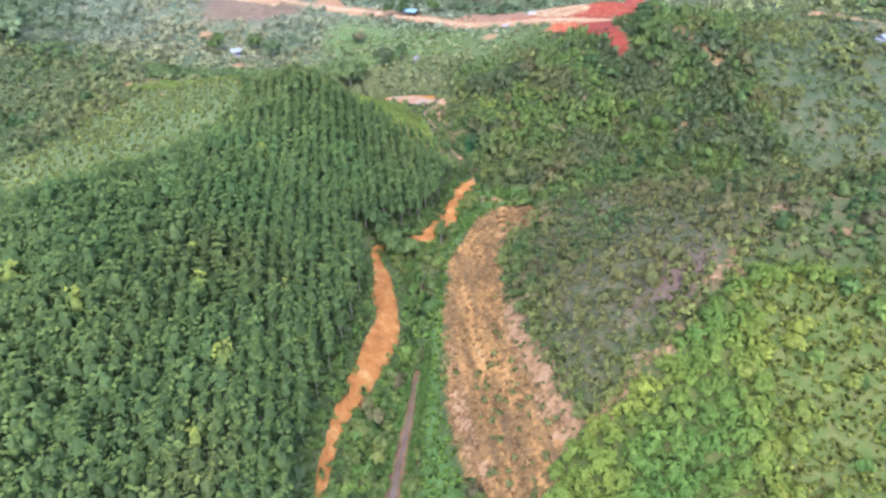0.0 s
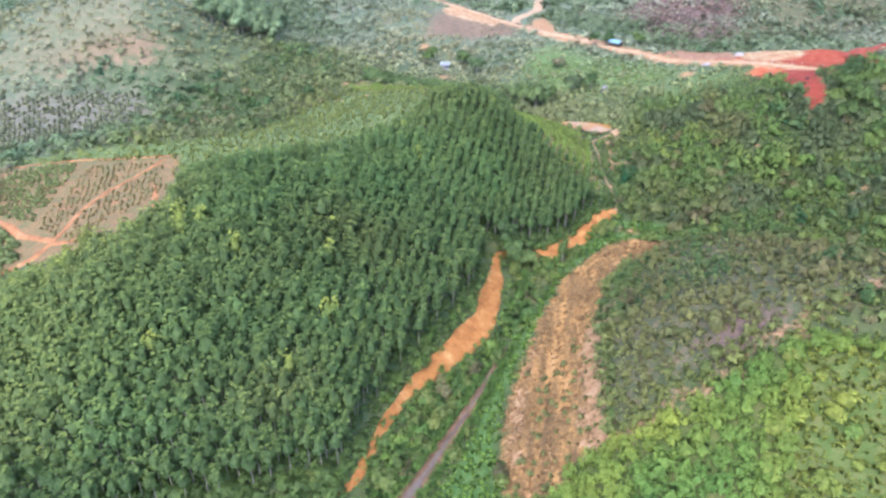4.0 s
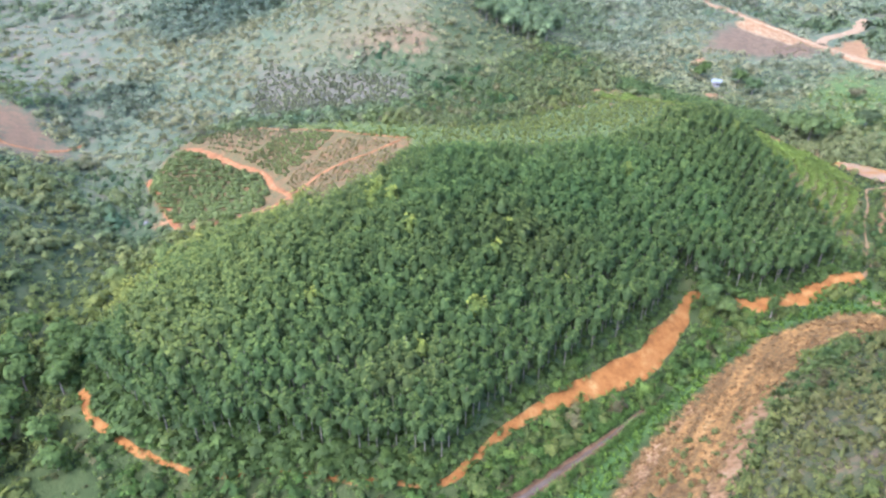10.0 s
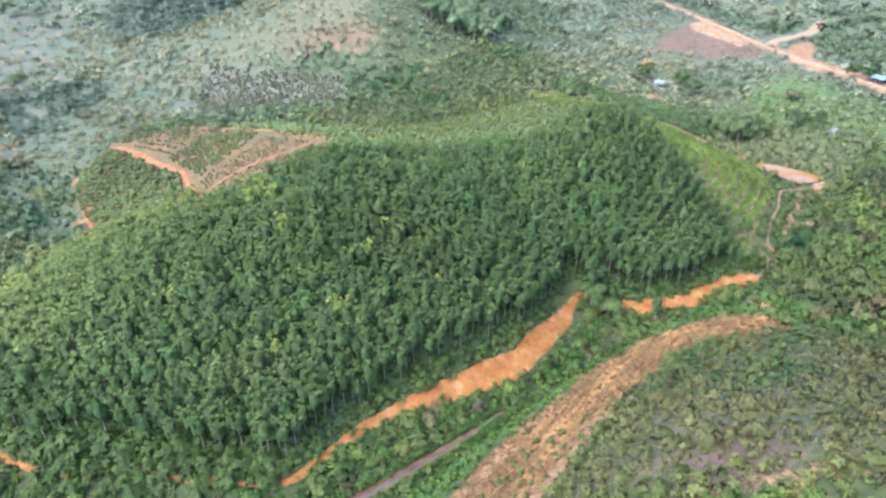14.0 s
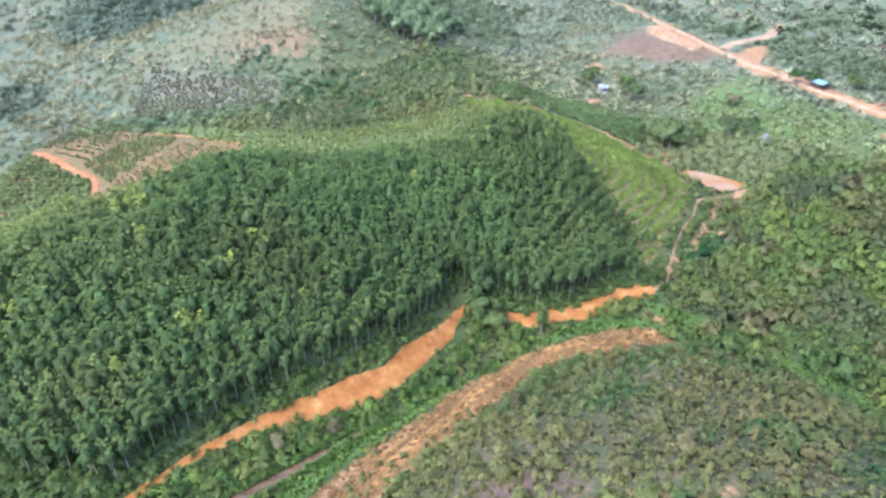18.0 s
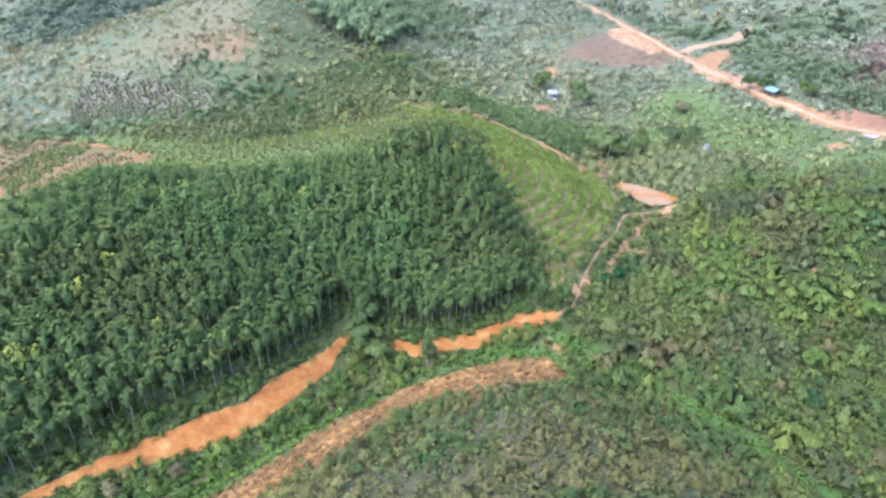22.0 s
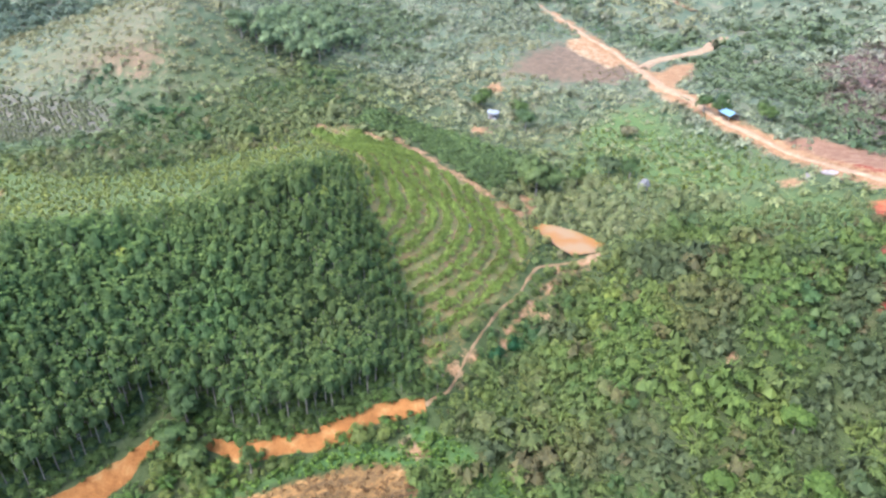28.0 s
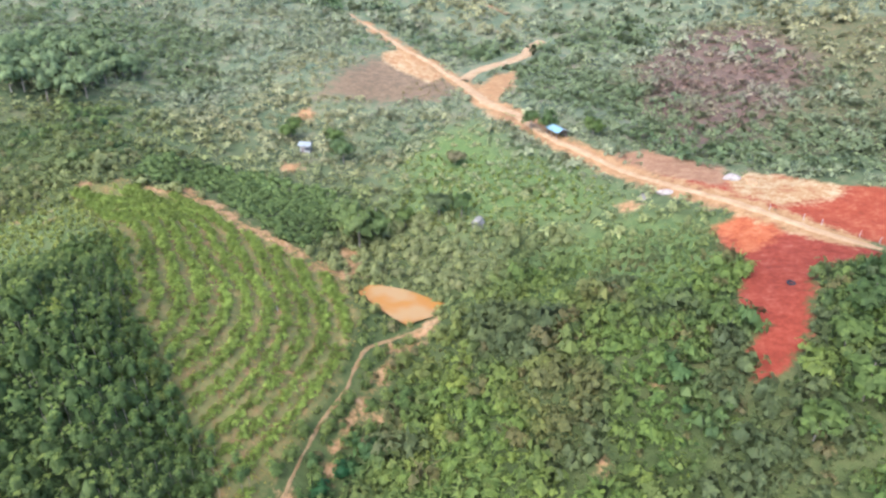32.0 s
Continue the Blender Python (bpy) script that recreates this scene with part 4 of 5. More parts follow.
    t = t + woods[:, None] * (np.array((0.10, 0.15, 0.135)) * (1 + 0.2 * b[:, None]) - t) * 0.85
    olive = step(within(x, y, EAST_OPEN), -6, 8)
    t = t + olive[:, None] * (np.stack([0.135 + 0.03 * b, 0.17 + 0.02 * b, 0.07 + 0 * b], 1) - t) * 0.75
    return (t + grass[:, None] * (np.array((0.19, 0.24, 0.08)) - t) * 0.8).clip(0.015, 0.5)


def arching(count, length, width, spread_, r):
    """A clump of long arching blades from one root, two folded pieces a blade."""
    out = []
    for k in range(count):
        t = r.uniform(0, 6.283)
        d = np.array((math.cos(t), math.sin(t), 0.0))
        w = np.array((-d[1], d[0], 0.0)) * width * r.uniform(0.7, 1.3)
        ln, out_ = length * r.uniform(0.6, 1.15), spread_ * r.uniform(0.3, 1.1)
        p0, p1, p2 = d * 0.15, d * out_ * 0.45 + (0, 0, ln * 0.75), d * out_ * 1.2 + (0, 0, ln * r.uniform(0.55, 0.95))
        out += [[p0 + w * 0.3, p0 - w * 0.3, p1 - w, p1 + w], [p1 + w, p1 - w, p2 - w * 0.1, p2 + w * 0.1]]
    return np.array(out).reshape(-1, 3)


bush_shapes = [np.concatenate([crown_shape(9, 4, 0.62, 0.8, 0.8, 0.6, rng, low=-0.2, droop=0.15, fill=0.0), core_shape(0.6, 0.55, 0.5, rng, 5, 2, -0.5)]) for _ in range(6)]
bush_shapes += [np.concatenate([crown_shape(9, 4, 0.5, 0.5, 1.15, 1.1, rng, low=-0.6, droop=0.2, fill=0.0), core_shape(0.34, 0.9, 1.05, rng, 4, 2)]) for _ in range(4)]
bush_shapes += [arching(22, 1.5, 0.08, 0.9, rng) for _ in range(3)]
big_shapes = [np.concatenate([crown_shape(20, 4, 0.36, 0.85, 0.85, 0.65, rng, low=-0.25, droop=0.15, fill=0.0), core_shape(0.62, 0.6, 0.55, rng, 6, 3, -0.5)]) for _ in range(5)]
arch_shapes = [arching(26, 2.0, 0.075, 1.25, rng) for _ in range(4)]
far_shapes = [np.concatenate([crown_shape(6, 4, 0.72, 0.8, 0.8, 0.6, rng, low=0.0, droop=0.15, fill=0.0), core_shape(0.66, 0.6, 0.5, rng, 4, 2, -0.4)]) for _ in range(5)]
fuzz_shapes = []
for k in range(8):
    # two or three uneven lobes of leaves, with no clean outline
    lobes = [crown_shape(4, 3, 0.46, 0.5, 0.5, 0.36, rng, low=-0.1, droop=0.15, fill=0.1) + (*rng.uniform(-0.45, 0.45, 2), rng.uniform(-0.1, 0.25)) for _ in range(2)]
    fuzz_shapes.append(np.concatenate(lobes))
tuft_shapes = [arching(4, 0.75, 0.2, 0.6, rng) for _ in range(4)]


def brush(name, box, gap, size, shapes, label, keep=None, seed=3, wild=0.38, big=None, flat=1.0):
    x, y = sown(*box, gap, 0.6)
    ok = open_ground(x, y) & ~((y < 42) & (x > 0)) & ~((y < 22) & (x > -60))
    ok &= (x < 0.95 * y + 60) & (y > -0.22 * x - 25)
    if keep is not None:
        ok &= keep(x, y)
    ok &= (within(x, y, BRIGHT_GRASS) < 0) | (rng.random(len(x)) < 0.28)
    ok &= rng.random(len(x)) < 0.72 + 0.28 * step(rough_field(x, y, 14, seed, 3), -0.5, 0.1)
    x, y = x[ok], y[ok]
    s = size * np.exp(rng.normal(0, wild, len(x))) * (1 + (0.18 if seed == 15 else 0.3) * rough_field(x, y, 18, seed + 1, 2))
    s *= 1 - 0.4 * step(within(x, y, MEADOW), -2, 4) - 0.7 * step(within(x, y, RIDGE_GRASS), -2, 3)
    s *= 1 - 0.3 * step(within(x, y, MOUND_DRY), -2, 4)
    s *= 1 - 0.2 * step(within(x, y, WEST_RIDGE), -3, 4)
    s *= 1 - 0.5 * step(within(x, y, LAWN), -2, 4) * (rough_field(x, y, 9, 171, 2) > -0.25)
    s *= 1 - 0.25 * step(within(x, y, EAST_OPEN), -4, 6) + 0.35 * step(within(x, y, BLUE_WOOD), -4, 6) + 0.35 * step(within(x, y, GREY_WOOD), -4, 4)
    if flat < 1:
        patch = rough_field(x, y, 75, 83, 3)
        s *= 1.2 - 0.18 * step(patch, 0.0, 0.5) + 0.25 * step(-patch, 0.15, 0.6)
    s = s.clip(0.3 * size, 2.3 * size)
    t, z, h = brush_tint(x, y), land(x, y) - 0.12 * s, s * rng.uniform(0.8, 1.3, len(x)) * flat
    # farther brush gets a lighter leaf colour to make up for missing haze
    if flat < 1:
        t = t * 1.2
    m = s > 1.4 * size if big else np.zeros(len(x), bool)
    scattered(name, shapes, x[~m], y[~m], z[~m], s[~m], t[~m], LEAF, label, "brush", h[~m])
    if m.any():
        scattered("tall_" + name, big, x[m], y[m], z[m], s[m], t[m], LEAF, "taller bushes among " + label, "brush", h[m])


def in_near(x, y):
    return (x > -112) & (x < 122) & (y > 6) & (y < 264)


def tilled(x, y):
    """Far western slopes are worked in strips along the contour."""
    level = (-0.8 * x + 0.35 * y + 7 * rough_field(x, y, 60, 82, 2)) / 9.5
    return (within(x, y, FAR_FIELDS) < 0) | (level - np.floor(level) < 0.55)


def east_slope(x, y):
    w = 9 * rough_field(x, y, 14, 88, 2)
    return (x > 40) & (y + w > 150) & (x + 1.6 * w < 136) & (y - w < 254)


brush("hillside_brush", (-52, 122, 6, 264), 1.85, 0.95, bush_shapes, "dense green brush and saplings on the slopes", lambda x, y: ~east_slope(x, y), big=big_shapes)
brush("western_brush", (-112, -52, 6, 264), 1.85, 1.0, fuzz_shapes + far_shapes[:3], "green brush on the western slopes", None, 16)
feather_shapes = []
for k in range(9):
    # an uneven bush of two or three lobes of small leaves, some with arching canes
    lobes = []
    for m in range(3):
        off = (*rng.uniform(-0.5, 0.5, 2), rng.uniform(-0.1, 0.55))
        lobes += [crown_shape(6, 4, 0.29, 0.55, 0.55, 0.55, rng, low=-0.2, droop=0.3, fill=0.0) + off, core_shape(0.38, 0.36, 0.5, rng, 4, 1, -0.3) + off]
    if k % 3 == 0:
        lobes.append(arching(8, 1.9, 0.07, 1.1, rng))
    feather_shapes.append(np.concatenate(lobes))
brush("slope_thicket", (38, 150, 148, 256), 1.78, 1.4, feather_shapes, "dense tangled saplings, bamboo and shrubs on the eastern slope", east_slope, 15, 0.42)
scrub_shapes = [crown_shape(11, 4, 0.34, 0.75, 0.7, 0.45, rng, low=-0.2, droop=0.1, fill=0.3) for _ in range(4)] + tuft_shapes[:2]
brush("mound_scrub", (26, 100, 62, 148), 1.25, 1.1, scrub_shapes, "dry olive and brown scrub on the mound", lambda x, y: within(x, y, MOUND_DRY) > -3, 17, 0.4)
brush("western_thicket", (-200, -108, 14, 100), 2.1, 1.3, fuzz_shapes + far_shapes[:3], "tall green thicket in the western valley", None, 19, 0.35)
cnx, cny = sown(46, 112, 152, 190, 2.6, 0.6)
ok_ = open_ground(cnx, cny) & (off_line(cnx, cny, SIDE_GRASS) > 3.0) & (rough_field(cnx, cny, 12, 181, 2) > 0.0)
cnx, cny = cnx[ok_], cny[ok_]
scattered("cane_thicket", arch_shapes, cnx, cny, land(cnx, cny) - 0.1, rng.uniform(1.0, 1.9, len(cnx)), np.array((0.155, 0.225, 0.078)) * rng.uniform(0.75, 1.25, len(cnx))[:, None], LEAF, "feathery yellow-green canes above the side brook", "canes")
brush("eastern_scrub", (118, 232, 118, 258), 2.4, 1.25, fuzz_shapes, "olive scrub and grass on the open eastern hillside", lambda x, y: within(x, y, EAST_OPEN) > -5, 23, 0.45)
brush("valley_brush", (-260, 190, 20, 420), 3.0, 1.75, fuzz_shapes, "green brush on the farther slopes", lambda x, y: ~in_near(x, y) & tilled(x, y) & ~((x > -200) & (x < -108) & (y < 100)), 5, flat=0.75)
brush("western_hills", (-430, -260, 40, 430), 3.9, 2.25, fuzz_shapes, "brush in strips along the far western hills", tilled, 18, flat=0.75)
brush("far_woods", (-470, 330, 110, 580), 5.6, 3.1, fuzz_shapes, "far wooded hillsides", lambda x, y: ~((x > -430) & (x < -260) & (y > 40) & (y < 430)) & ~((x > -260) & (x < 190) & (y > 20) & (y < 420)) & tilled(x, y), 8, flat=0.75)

# low growth under and before the outer trees
ux, uy = sown(-104, 40, 26, 206, 1.0, 0.6)
rim_ = within(ux, uy, PLANTATION)
ok_ = (rim_ > -4.2) & (rim_ < 5) & ((off_line(ux, uy, LOW_ROAD) > 1.1) | ((ux > -61) & (ux < -9) & (rough_field(ux, uy, 7, 91, 2) > -0.4))) & (off_line(ux, uy, LOW_ROAD[9:13]) > 2.6) & (rng.random(len(ux)) < 0.92) & (within(ux, uy, TERRACE) < 0)
ux, uy = ux[ok_], uy[ok_]
us = rng.uniform(0.5, 1.15, len(ux)) * (1 + 0.55 * step(-uy, -72, -44))
scattered("undergrowth", far_shapes + tuft_shapes, ux, uy, land(ux, uy) - 0.05, us, np.array((0.08, 0.134, 0.046)) * rng.uniform(0.75, 1.3, len(ux))[:, None], LEAF, "low green undergrowth along the plantation edge", "undergrowth")
thicket = [np.concatenate([crown_shape(30, 4, 0.3, 0.75, 1.15, 0.8, rng, low=-0.2, droop=0.4, fill=0.1), core_shape(0.45, 0.7, 0.6, rng, 4, 2), arching(6, 2.0, 0.07, 0.7, rng)]) for _ in range(4)]
bx_, by_ = sown(14, 75, 40, 80, 1.5, 0.6)
ok_ = (within(bx_, by_, BRIGHT_HILL) > 0.2) & (within(bx_, by_, BRIGHT_GRASS) < 1.5)
bx_, by_ = bx_[ok_], by_[ok_]
bt_ = np.stack([0.155 + 0.045 * rough_field(bx_, by_, 8, 51, 2), 0.25 + 0.03 * rough_field(bx_, by_, 8, 51, 2), 0.06 + 0 * bx_], 1) * rng.uniform(0.8, 1.2, len(bx_))[:, None]
scattered("bright_thicket", thicket, bx_, by_, land(bx_, by_), rng.uniform(0.9, 1.7, len(bx_)), bt_, LEAF, "dense bright yellow-green thicket on the near hillside", "thicket")

cx0, cy0 = sown(-110, 130, 20, 262, 2.7, 0.6)
ok_ = open_ground(cx0, cy0) & ~((cy0 < 45) & (cx0 > 0))
cx0, cy0 = cx0[ok_], cy0[ok_]
dx0, dy0 = sown(38, 128, 146, 262, 1.5, 0.6)
ok_ = open_ground(dx0, dy0)
cx0, cy0 = np.r_[cx0, dx0[ok_]], np.r_[cy0, dy0[ok_]]
scattered("ground_cover", tuft_shapes, cx0, cy0, land(cx0, cy0) - 0.05, rng.uniform(0.8, 1.5, len(cx0)), brush_tint(cx0, cy0), LEAF, "low weeds and grass between the bushes", "ground cover")

# grass tufts on the open slopes and along the stream
gx_, gy_ = sown(-110, 120, 40, 300, 2.0, 0.7)
bright_ = np.maximum.reduce([within(gx_, gy_, q) for q in (MEADOW, RIDGE_GRASS, VALLEY_GRASS, BRIGHT_GRASS)]) > -1
hx_, hy_ = sown(44, 112, 22, 80, 1.05, 0.6)
ok_ = within(hx_, hy_, BRIGHT_GRASS) > -1
vx_, vy_ = sown(2, 54, 55, 160, 1.1, 0.6)
sx_, sy_ = sown(54, 98, 145, 160, 1.1, 0.6)
vx_, vy_ = np.r_[vx_, sx_], np.r_[vy_, sy_]
ok2_ = ((within(vx_, vy_, VALLEY_GRASS) > -0.5) | (off_line(vx_, vy_, SIDE_GRASS) < 2.3)) & (off_line(vx_, vy_, BROOK) > 1.7)
gx_, gy_ = np.r_[gx_[bright_], hx_[ok_], vx_[ok2_]], np.r_[gy_[bright_], hy_[ok_], vy_[ok2_]]
gs_ = rng.uniform(0.7, 1.6, len(gx_))
tuft_tint = np.where(((within(gx_, gy_, VALLEY_GRASS) > -1) | (off_line(gx_, gy_, SIDE_GRASS) < 2.4))[:, None], (0.112, 0.20, 0.042), np.where((within(gx_, gy_, RIDGE_GRASS) > -1)[:, None], (0.20, 0.25, 0.078), (0.165, 0.21, 0.052))) * rng.uniform(0.7, 1.25, len(gx_))[:, None]
sere = step(within(gx_, gy_, BRIGHT_GRASS), -1, 2) * step(rough_field(gx_, gy_, 13, 95, 3), -0.1, 0.7)
tuft_tint = tuft_tint + sere[:, None] * (np.array((0.19, 0.175, 0.075)) - tuft_tint) * 0.45
scattered("grass", tuft_shapes, gx_, gy_, land(gx_, gy_), gs_, tuft_tint, LEAF, "rough green grass tufts on open ground", "grass")

# ---- crops ----
def rows_of(name, zone, gap_along, gap_rows, angle, size, tint, label, keep=None, shapes=None, gate=None):
    """Planted rows across a field."""
    c, d = math.cos(radians(angle)), math.sin(radians(angle))
    q = np.array(zone)
    mid = q.mean(0)
    r = np.hypot(*(q - mid).T).max()
    u, v = np.meshgrid(np.arange(-r, r, gap_along), np.arange(-r, r, gap_rows))
    u, v = u.ravel() + rng.normal(0, 0.12 * gap_along, u.size), v.ravel() + rng.normal(0, 0.06 * gap_rows, v.size)
    x, y = mid[0] + u * c - v * d, mid[1] + u * d + v * c
    ok = (within(x, y, zone) > 0.4) & (rng.random(len(x)) < 0.9)
    for line in TRACK_LINES:
        ok &= off_line(x, y, line) > 1.6
    if gate is not None:
        ok &= gate(x, y)
    x, y = x[ok], y[ok]
    s = size * rng.uniform(0.7, 1.3, len(x))
    t = np.array(tint) * (1 + 0.22 * rough_field(x, y, 16, 21, 2) + rng.normal(0, 0.1, len(x)))[:, None]
    return scattered(name, shapes or far_shapes, x, y, land(x, y), s, t.clip(0.01, 0.5), LEAF, label, "crop")


TRACK_LINES = ([(-167, 113), (-142, 113.5), (-123, 113), (-112, 107.5), (-99, 103.5)], [(-132, 86), (-112, 90.5), (-99, 96.5), (-98, 104), (-100, 117), (-99, 127), (-92, 142)])
rows_of("plot_crop", [(-171, 104), (-166, 97), (-148, 90), (-131, 85.5), (-116, 89), (-102, 96), (-113, 107), (-124, 112), (-142, 112), (-166, 112)], 1.3, 1.8, 14, 0.95, (0.15, 0.215, 0.095), "leafy green crop rows on the hillside plot")
rows_of("plot_saplings", [(-174, 117), (-183, 134), (-140, 139), (-138, 116), (-160, 115)], 2.0, 2.8, 10, 0.6, (0.135, 0.175, 0.085), "young bushes in dotted rows on red soil")
rows_of("plot_weeds", [(-137, 116), (-139, 138), (-118, 140), (-112, 112)], 1.3, 1.6, 20, 0.6, (0.145, 0.20, 0.085), "weedy green strip of the hillside plot")
rows_of("plot_stubble", [(-110, 110), (-115, 139), (-92, 142), (-80, 124), (-90, 100)], 1.5, 1.7, 30, 0.42, (0.165, 0.165, 0.08), "sparse low stubble on pale soil")
rows_of("hill_saplings", DOT_FIELD, 1.7, 2.5, 38, 0.85, (0.155, 0.19, 0.13), "dotted rows of young trees on the far hill")
rows_of("dark_crop", DARK_CROP, 1.6, 2.3, -25, 1.15, (0.115, 0.185, 0.08), "dark green crop rows beside the terraces")
tx_, ty_ = sown(-72, 34, 164, 245, 0.6, 0.5)
tz_ = land(tx_, ty_, True)
lev = tz_ / 1.45 - np.floor(tz_ / 1.45)
ok_ = (within(tx_, ty_, TERRACE) > 0.6) & (((lev > 0.02) & (lev < 0.15)) | (rng.random(len(tx_)) < 0.04))
for bx, by, br in BARE_SPOTS:
    ok_ &= np.hypot(tx_ - bx, ty_ - by) > br
for line in (TRAIL,):
    ok_ &= off_line(tx_, ty_, line) > 1.3
tx_, ty_, tz_ = tx_[ok_], ty_[ok_], tz_[ok_]
t_tint = np.array((0.175, 0.265, 0.07)) * (1 + 0.2 * rough_field(tx_, ty_, 10, 33, 2) + rng.normal(0, 0.12, len(tx_)))[:, None]
wx_, wy_ = sown(-72, 34, 164, 245, 1.35, 0.6)
ok_ = (within(wx_, wy_, TERRACE) > -1.5) & (within(wx_, wy_, PLANTATION) < 0) & (off_line(wx_, wy_, TRAIL) > 0.8)
wx_, wy_ = wx_[ok_], wy_[ok_]
scattered("terrace_grass", tuft_shapes, wx_, wy_, land(wx_, wy_) - 0.05, rng.uniform(0.35, 0.65, len(wx_)), np.array((0.23, 0.21, 0.07)) * rng.uniform(0.7, 1.25, len(wx_))[:, None], LEAF, "yellow-green grass between the terrace rows", "grass")
scattered("terrace_crop", fuzz_shapes, tx_, ty_, tz_ - 0.1, rng.uniform(0.8, 1.15, len(tx_)), t_tint.clip(0.01, 0.5), LEAF, "green crop rows along the hillside terraces", "crop")

gx2, gy2 = sown(12, 48, 55, 152, 2.3, 0.6)
ok_ = (within(gx2, gy2, STRIP) > -1) & (rough_field(gx2, gy2, 16, 61, 2) > 0.05)
gx2, gy2 = gx2[ok_], gy2[ok_]
scattered("strip_weeds", far_shapes, gx2, gy2, land(gx2, gy2), rng.uniform(0.25, 0.75, len(gx2)), np.array((0.13, 0.16, 0.07)) * rng.uniform(0.8, 1.2, len(gx2))[:, None], LEAF, "green weeds sprouting on the cleared strip", "weeds")

# ---- clods and dry stalks on the cleared strip ----
CLOD = soil_material("dry_clods", [(0.34, (0.10, 0.06, 0.025)), (0.5, (0.185, 0.106, 0.037)), (0.68, (0.33, 0.21, 0.08))], 0.8)
clod_shapes = []
for k in range(4):
    u = rng.normal(size=(26, 3))
    u /= np.linalg.norm(u, axis=1)[:, None]
    u[:, 2] = abs(u[:, 2])
    clod_shapes.append(leaf_rosettes(u * (0.32, 0.32, 0.16), u + (0, 0, 0.3), 2, 0.45, 0.1, rng)[: 4 * 14])
cx_, cy_ = sown(12, 48, 55, 152, 0.85, 0.6)
ok_ = (off_line(cx_, cy_, [(29.3, 65), (27.8, 77), (27.2, 88), (28, 98)]) > 1.1) & (within(cx_, cy_, STRIP) > 0.2) & (rng.random(len(cx_)) < 0.4 + 0.5 * step(rough_field(cx_, cy_, 6, 41, 2), -0.2, 0.4))
cx_, cy_ = cx_[ok_], cy_[ok_]
scattered("dry_clods", clod_shapes, cx_, cy_, land(cx_, cy_), rng.uniform(0.4, 1.3, len(cx_)), np.tile((0.3, 0.2, 0.1), (len(cx_), 1)), CLOD, "brown clods and dry stalks on a cleared strip", "clods")


# weeds and saplings that lean over the road's edges
rw = along([(*q[:2], w) for q, w in zip(LOW_ROAD, ROAD_WIDTHS)], 0.38)
rd = np.gradient(rw[:, :2], axis=0)
rd /= np.linalg.norm(rd, axis=1)[:, None]
for_side = np.where(rng.random(len(rw)) < 0.5, 1.0, -1.0)
reach_ = for_side * (rw[:, 2] * 0.5 + rng.uniform(-0.55, 1.2, len(rw)))
ex_, ey_ = rw[:, 0] + rd[:, 1] * reach_, rw[:, 1] - rd[:, 0] * reach_
ok_ = rng.random(len(rw)) < 0.85
ex_, ey_ = ex_[ok_], ey_[ok_]
scattered("roadside_weeds", feather_shapes[:3] + fuzz_shapes[:4], ex_, ey_, land(ex_, ey_) - 0.05, rng.uniform(0.35, 1.0, len(ex_)), np.array((0.105, 0.175, 0.06)) * rng.uniform(0.75, 1.3, len(ex_))[:, None], LEAF, "green weeds and saplings along the dirt road's edges", "weeds")


# ---- single shrubs and trees ----
def mesh_of(name, shape, tint):
    me = put_mesh(name, shape, quads_of(shape), LEAF)
    set_tint(me, np.tile(tint, (len(shape), 1)), facing(shape))
    return me


shrub_meshes = [mesh_of("shrub", q, t) for q in bush_shapes[:6] + arch_shapes + feather_shapes[:2] for t in ((0.10, 0.19, 0.052), (0.135, 0.225, 0.058), (0.08, 0.15, 0.05))]
sx, sy = sown(-60, 40, 26, 160, 1.7, 0.6)
bank = (off_line(sx, sy, BROOK) > 2.2) & (off_line(sx, sy, LOW_ROAD) < 9.5) & (off_line(sx, sy, LOW_ROAD[9:13]) > 3.6) & (off_line(sx, sy, LOW_ROAD) > 1.2) & (within(sx, sy, PLANTATION) < -0.6) & (within(sx, sy, VALLEY_GRASS) < -0.3) & (within(sx, sy, STRIP) < -2)
lower = bank & (sy > 46) & (sy < 116) & (sx > -7)
pick_ = np.r_[rng.permutation(np.nonzero(lower)[0])[:170], rng.permutation(np.nonzero(bank & ~lower)[0])[:130]]
for x, y in zip(sx[pick_], sy[pick_]):
    k = int(rng.integers(18) if rng.random() < 0.35 else rng.integers(18, len(shrub_meshes)))
    ob = new("shrub", shrub_meshes[k])
    s = float(rng.uniform(0.9, 1.8)) * (0.65 if off_line(np.array([x]), np.array([y]), LOW_ROAD)[0] < 3 else 1.0)
    ob.matrix_basis = pose(x, y, float(land(np.array([x]), np.array([y]))[0]) - 0.1, 0, 0, float(rng.uniform(0, 360))) @ Matrix.Diagonal((s, s, s * float(rng.uniform(0.8, 1.3)), 1))
    tagged(ob, "lush green shrub on the bank between road and stream" if k < 18 else "arching green grass clump on the stream bank", "shrub", "shrubs on the stream bank")


br = along([(*q, 0) for q in BROOK[:8]], 0.5)
bd = np.gradient(br[:, :2], axis=0)
bd /= np.linalg.norm(bd, axis=1)[:, None]
bsx, bsy = [], []
for lo, hi in ((1.7, 2.3), (1.9, 2.8), (2.3, 3.4)):
    for sgn in (-1, 1):
        off = sgn * (rng.uniform(lo, hi, len(br)) * np.interp(np.arange(len(br)), (0, len(br) - 1), (0.5, 1.0)))
        bsx.append(br[:, 0] + bd[:, 1] * off)
        bsy.append(br[:, 1] - bd[:, 0] * off)
bsx, bsy = np.concatenate(bsx), np.concatenate(bsy)
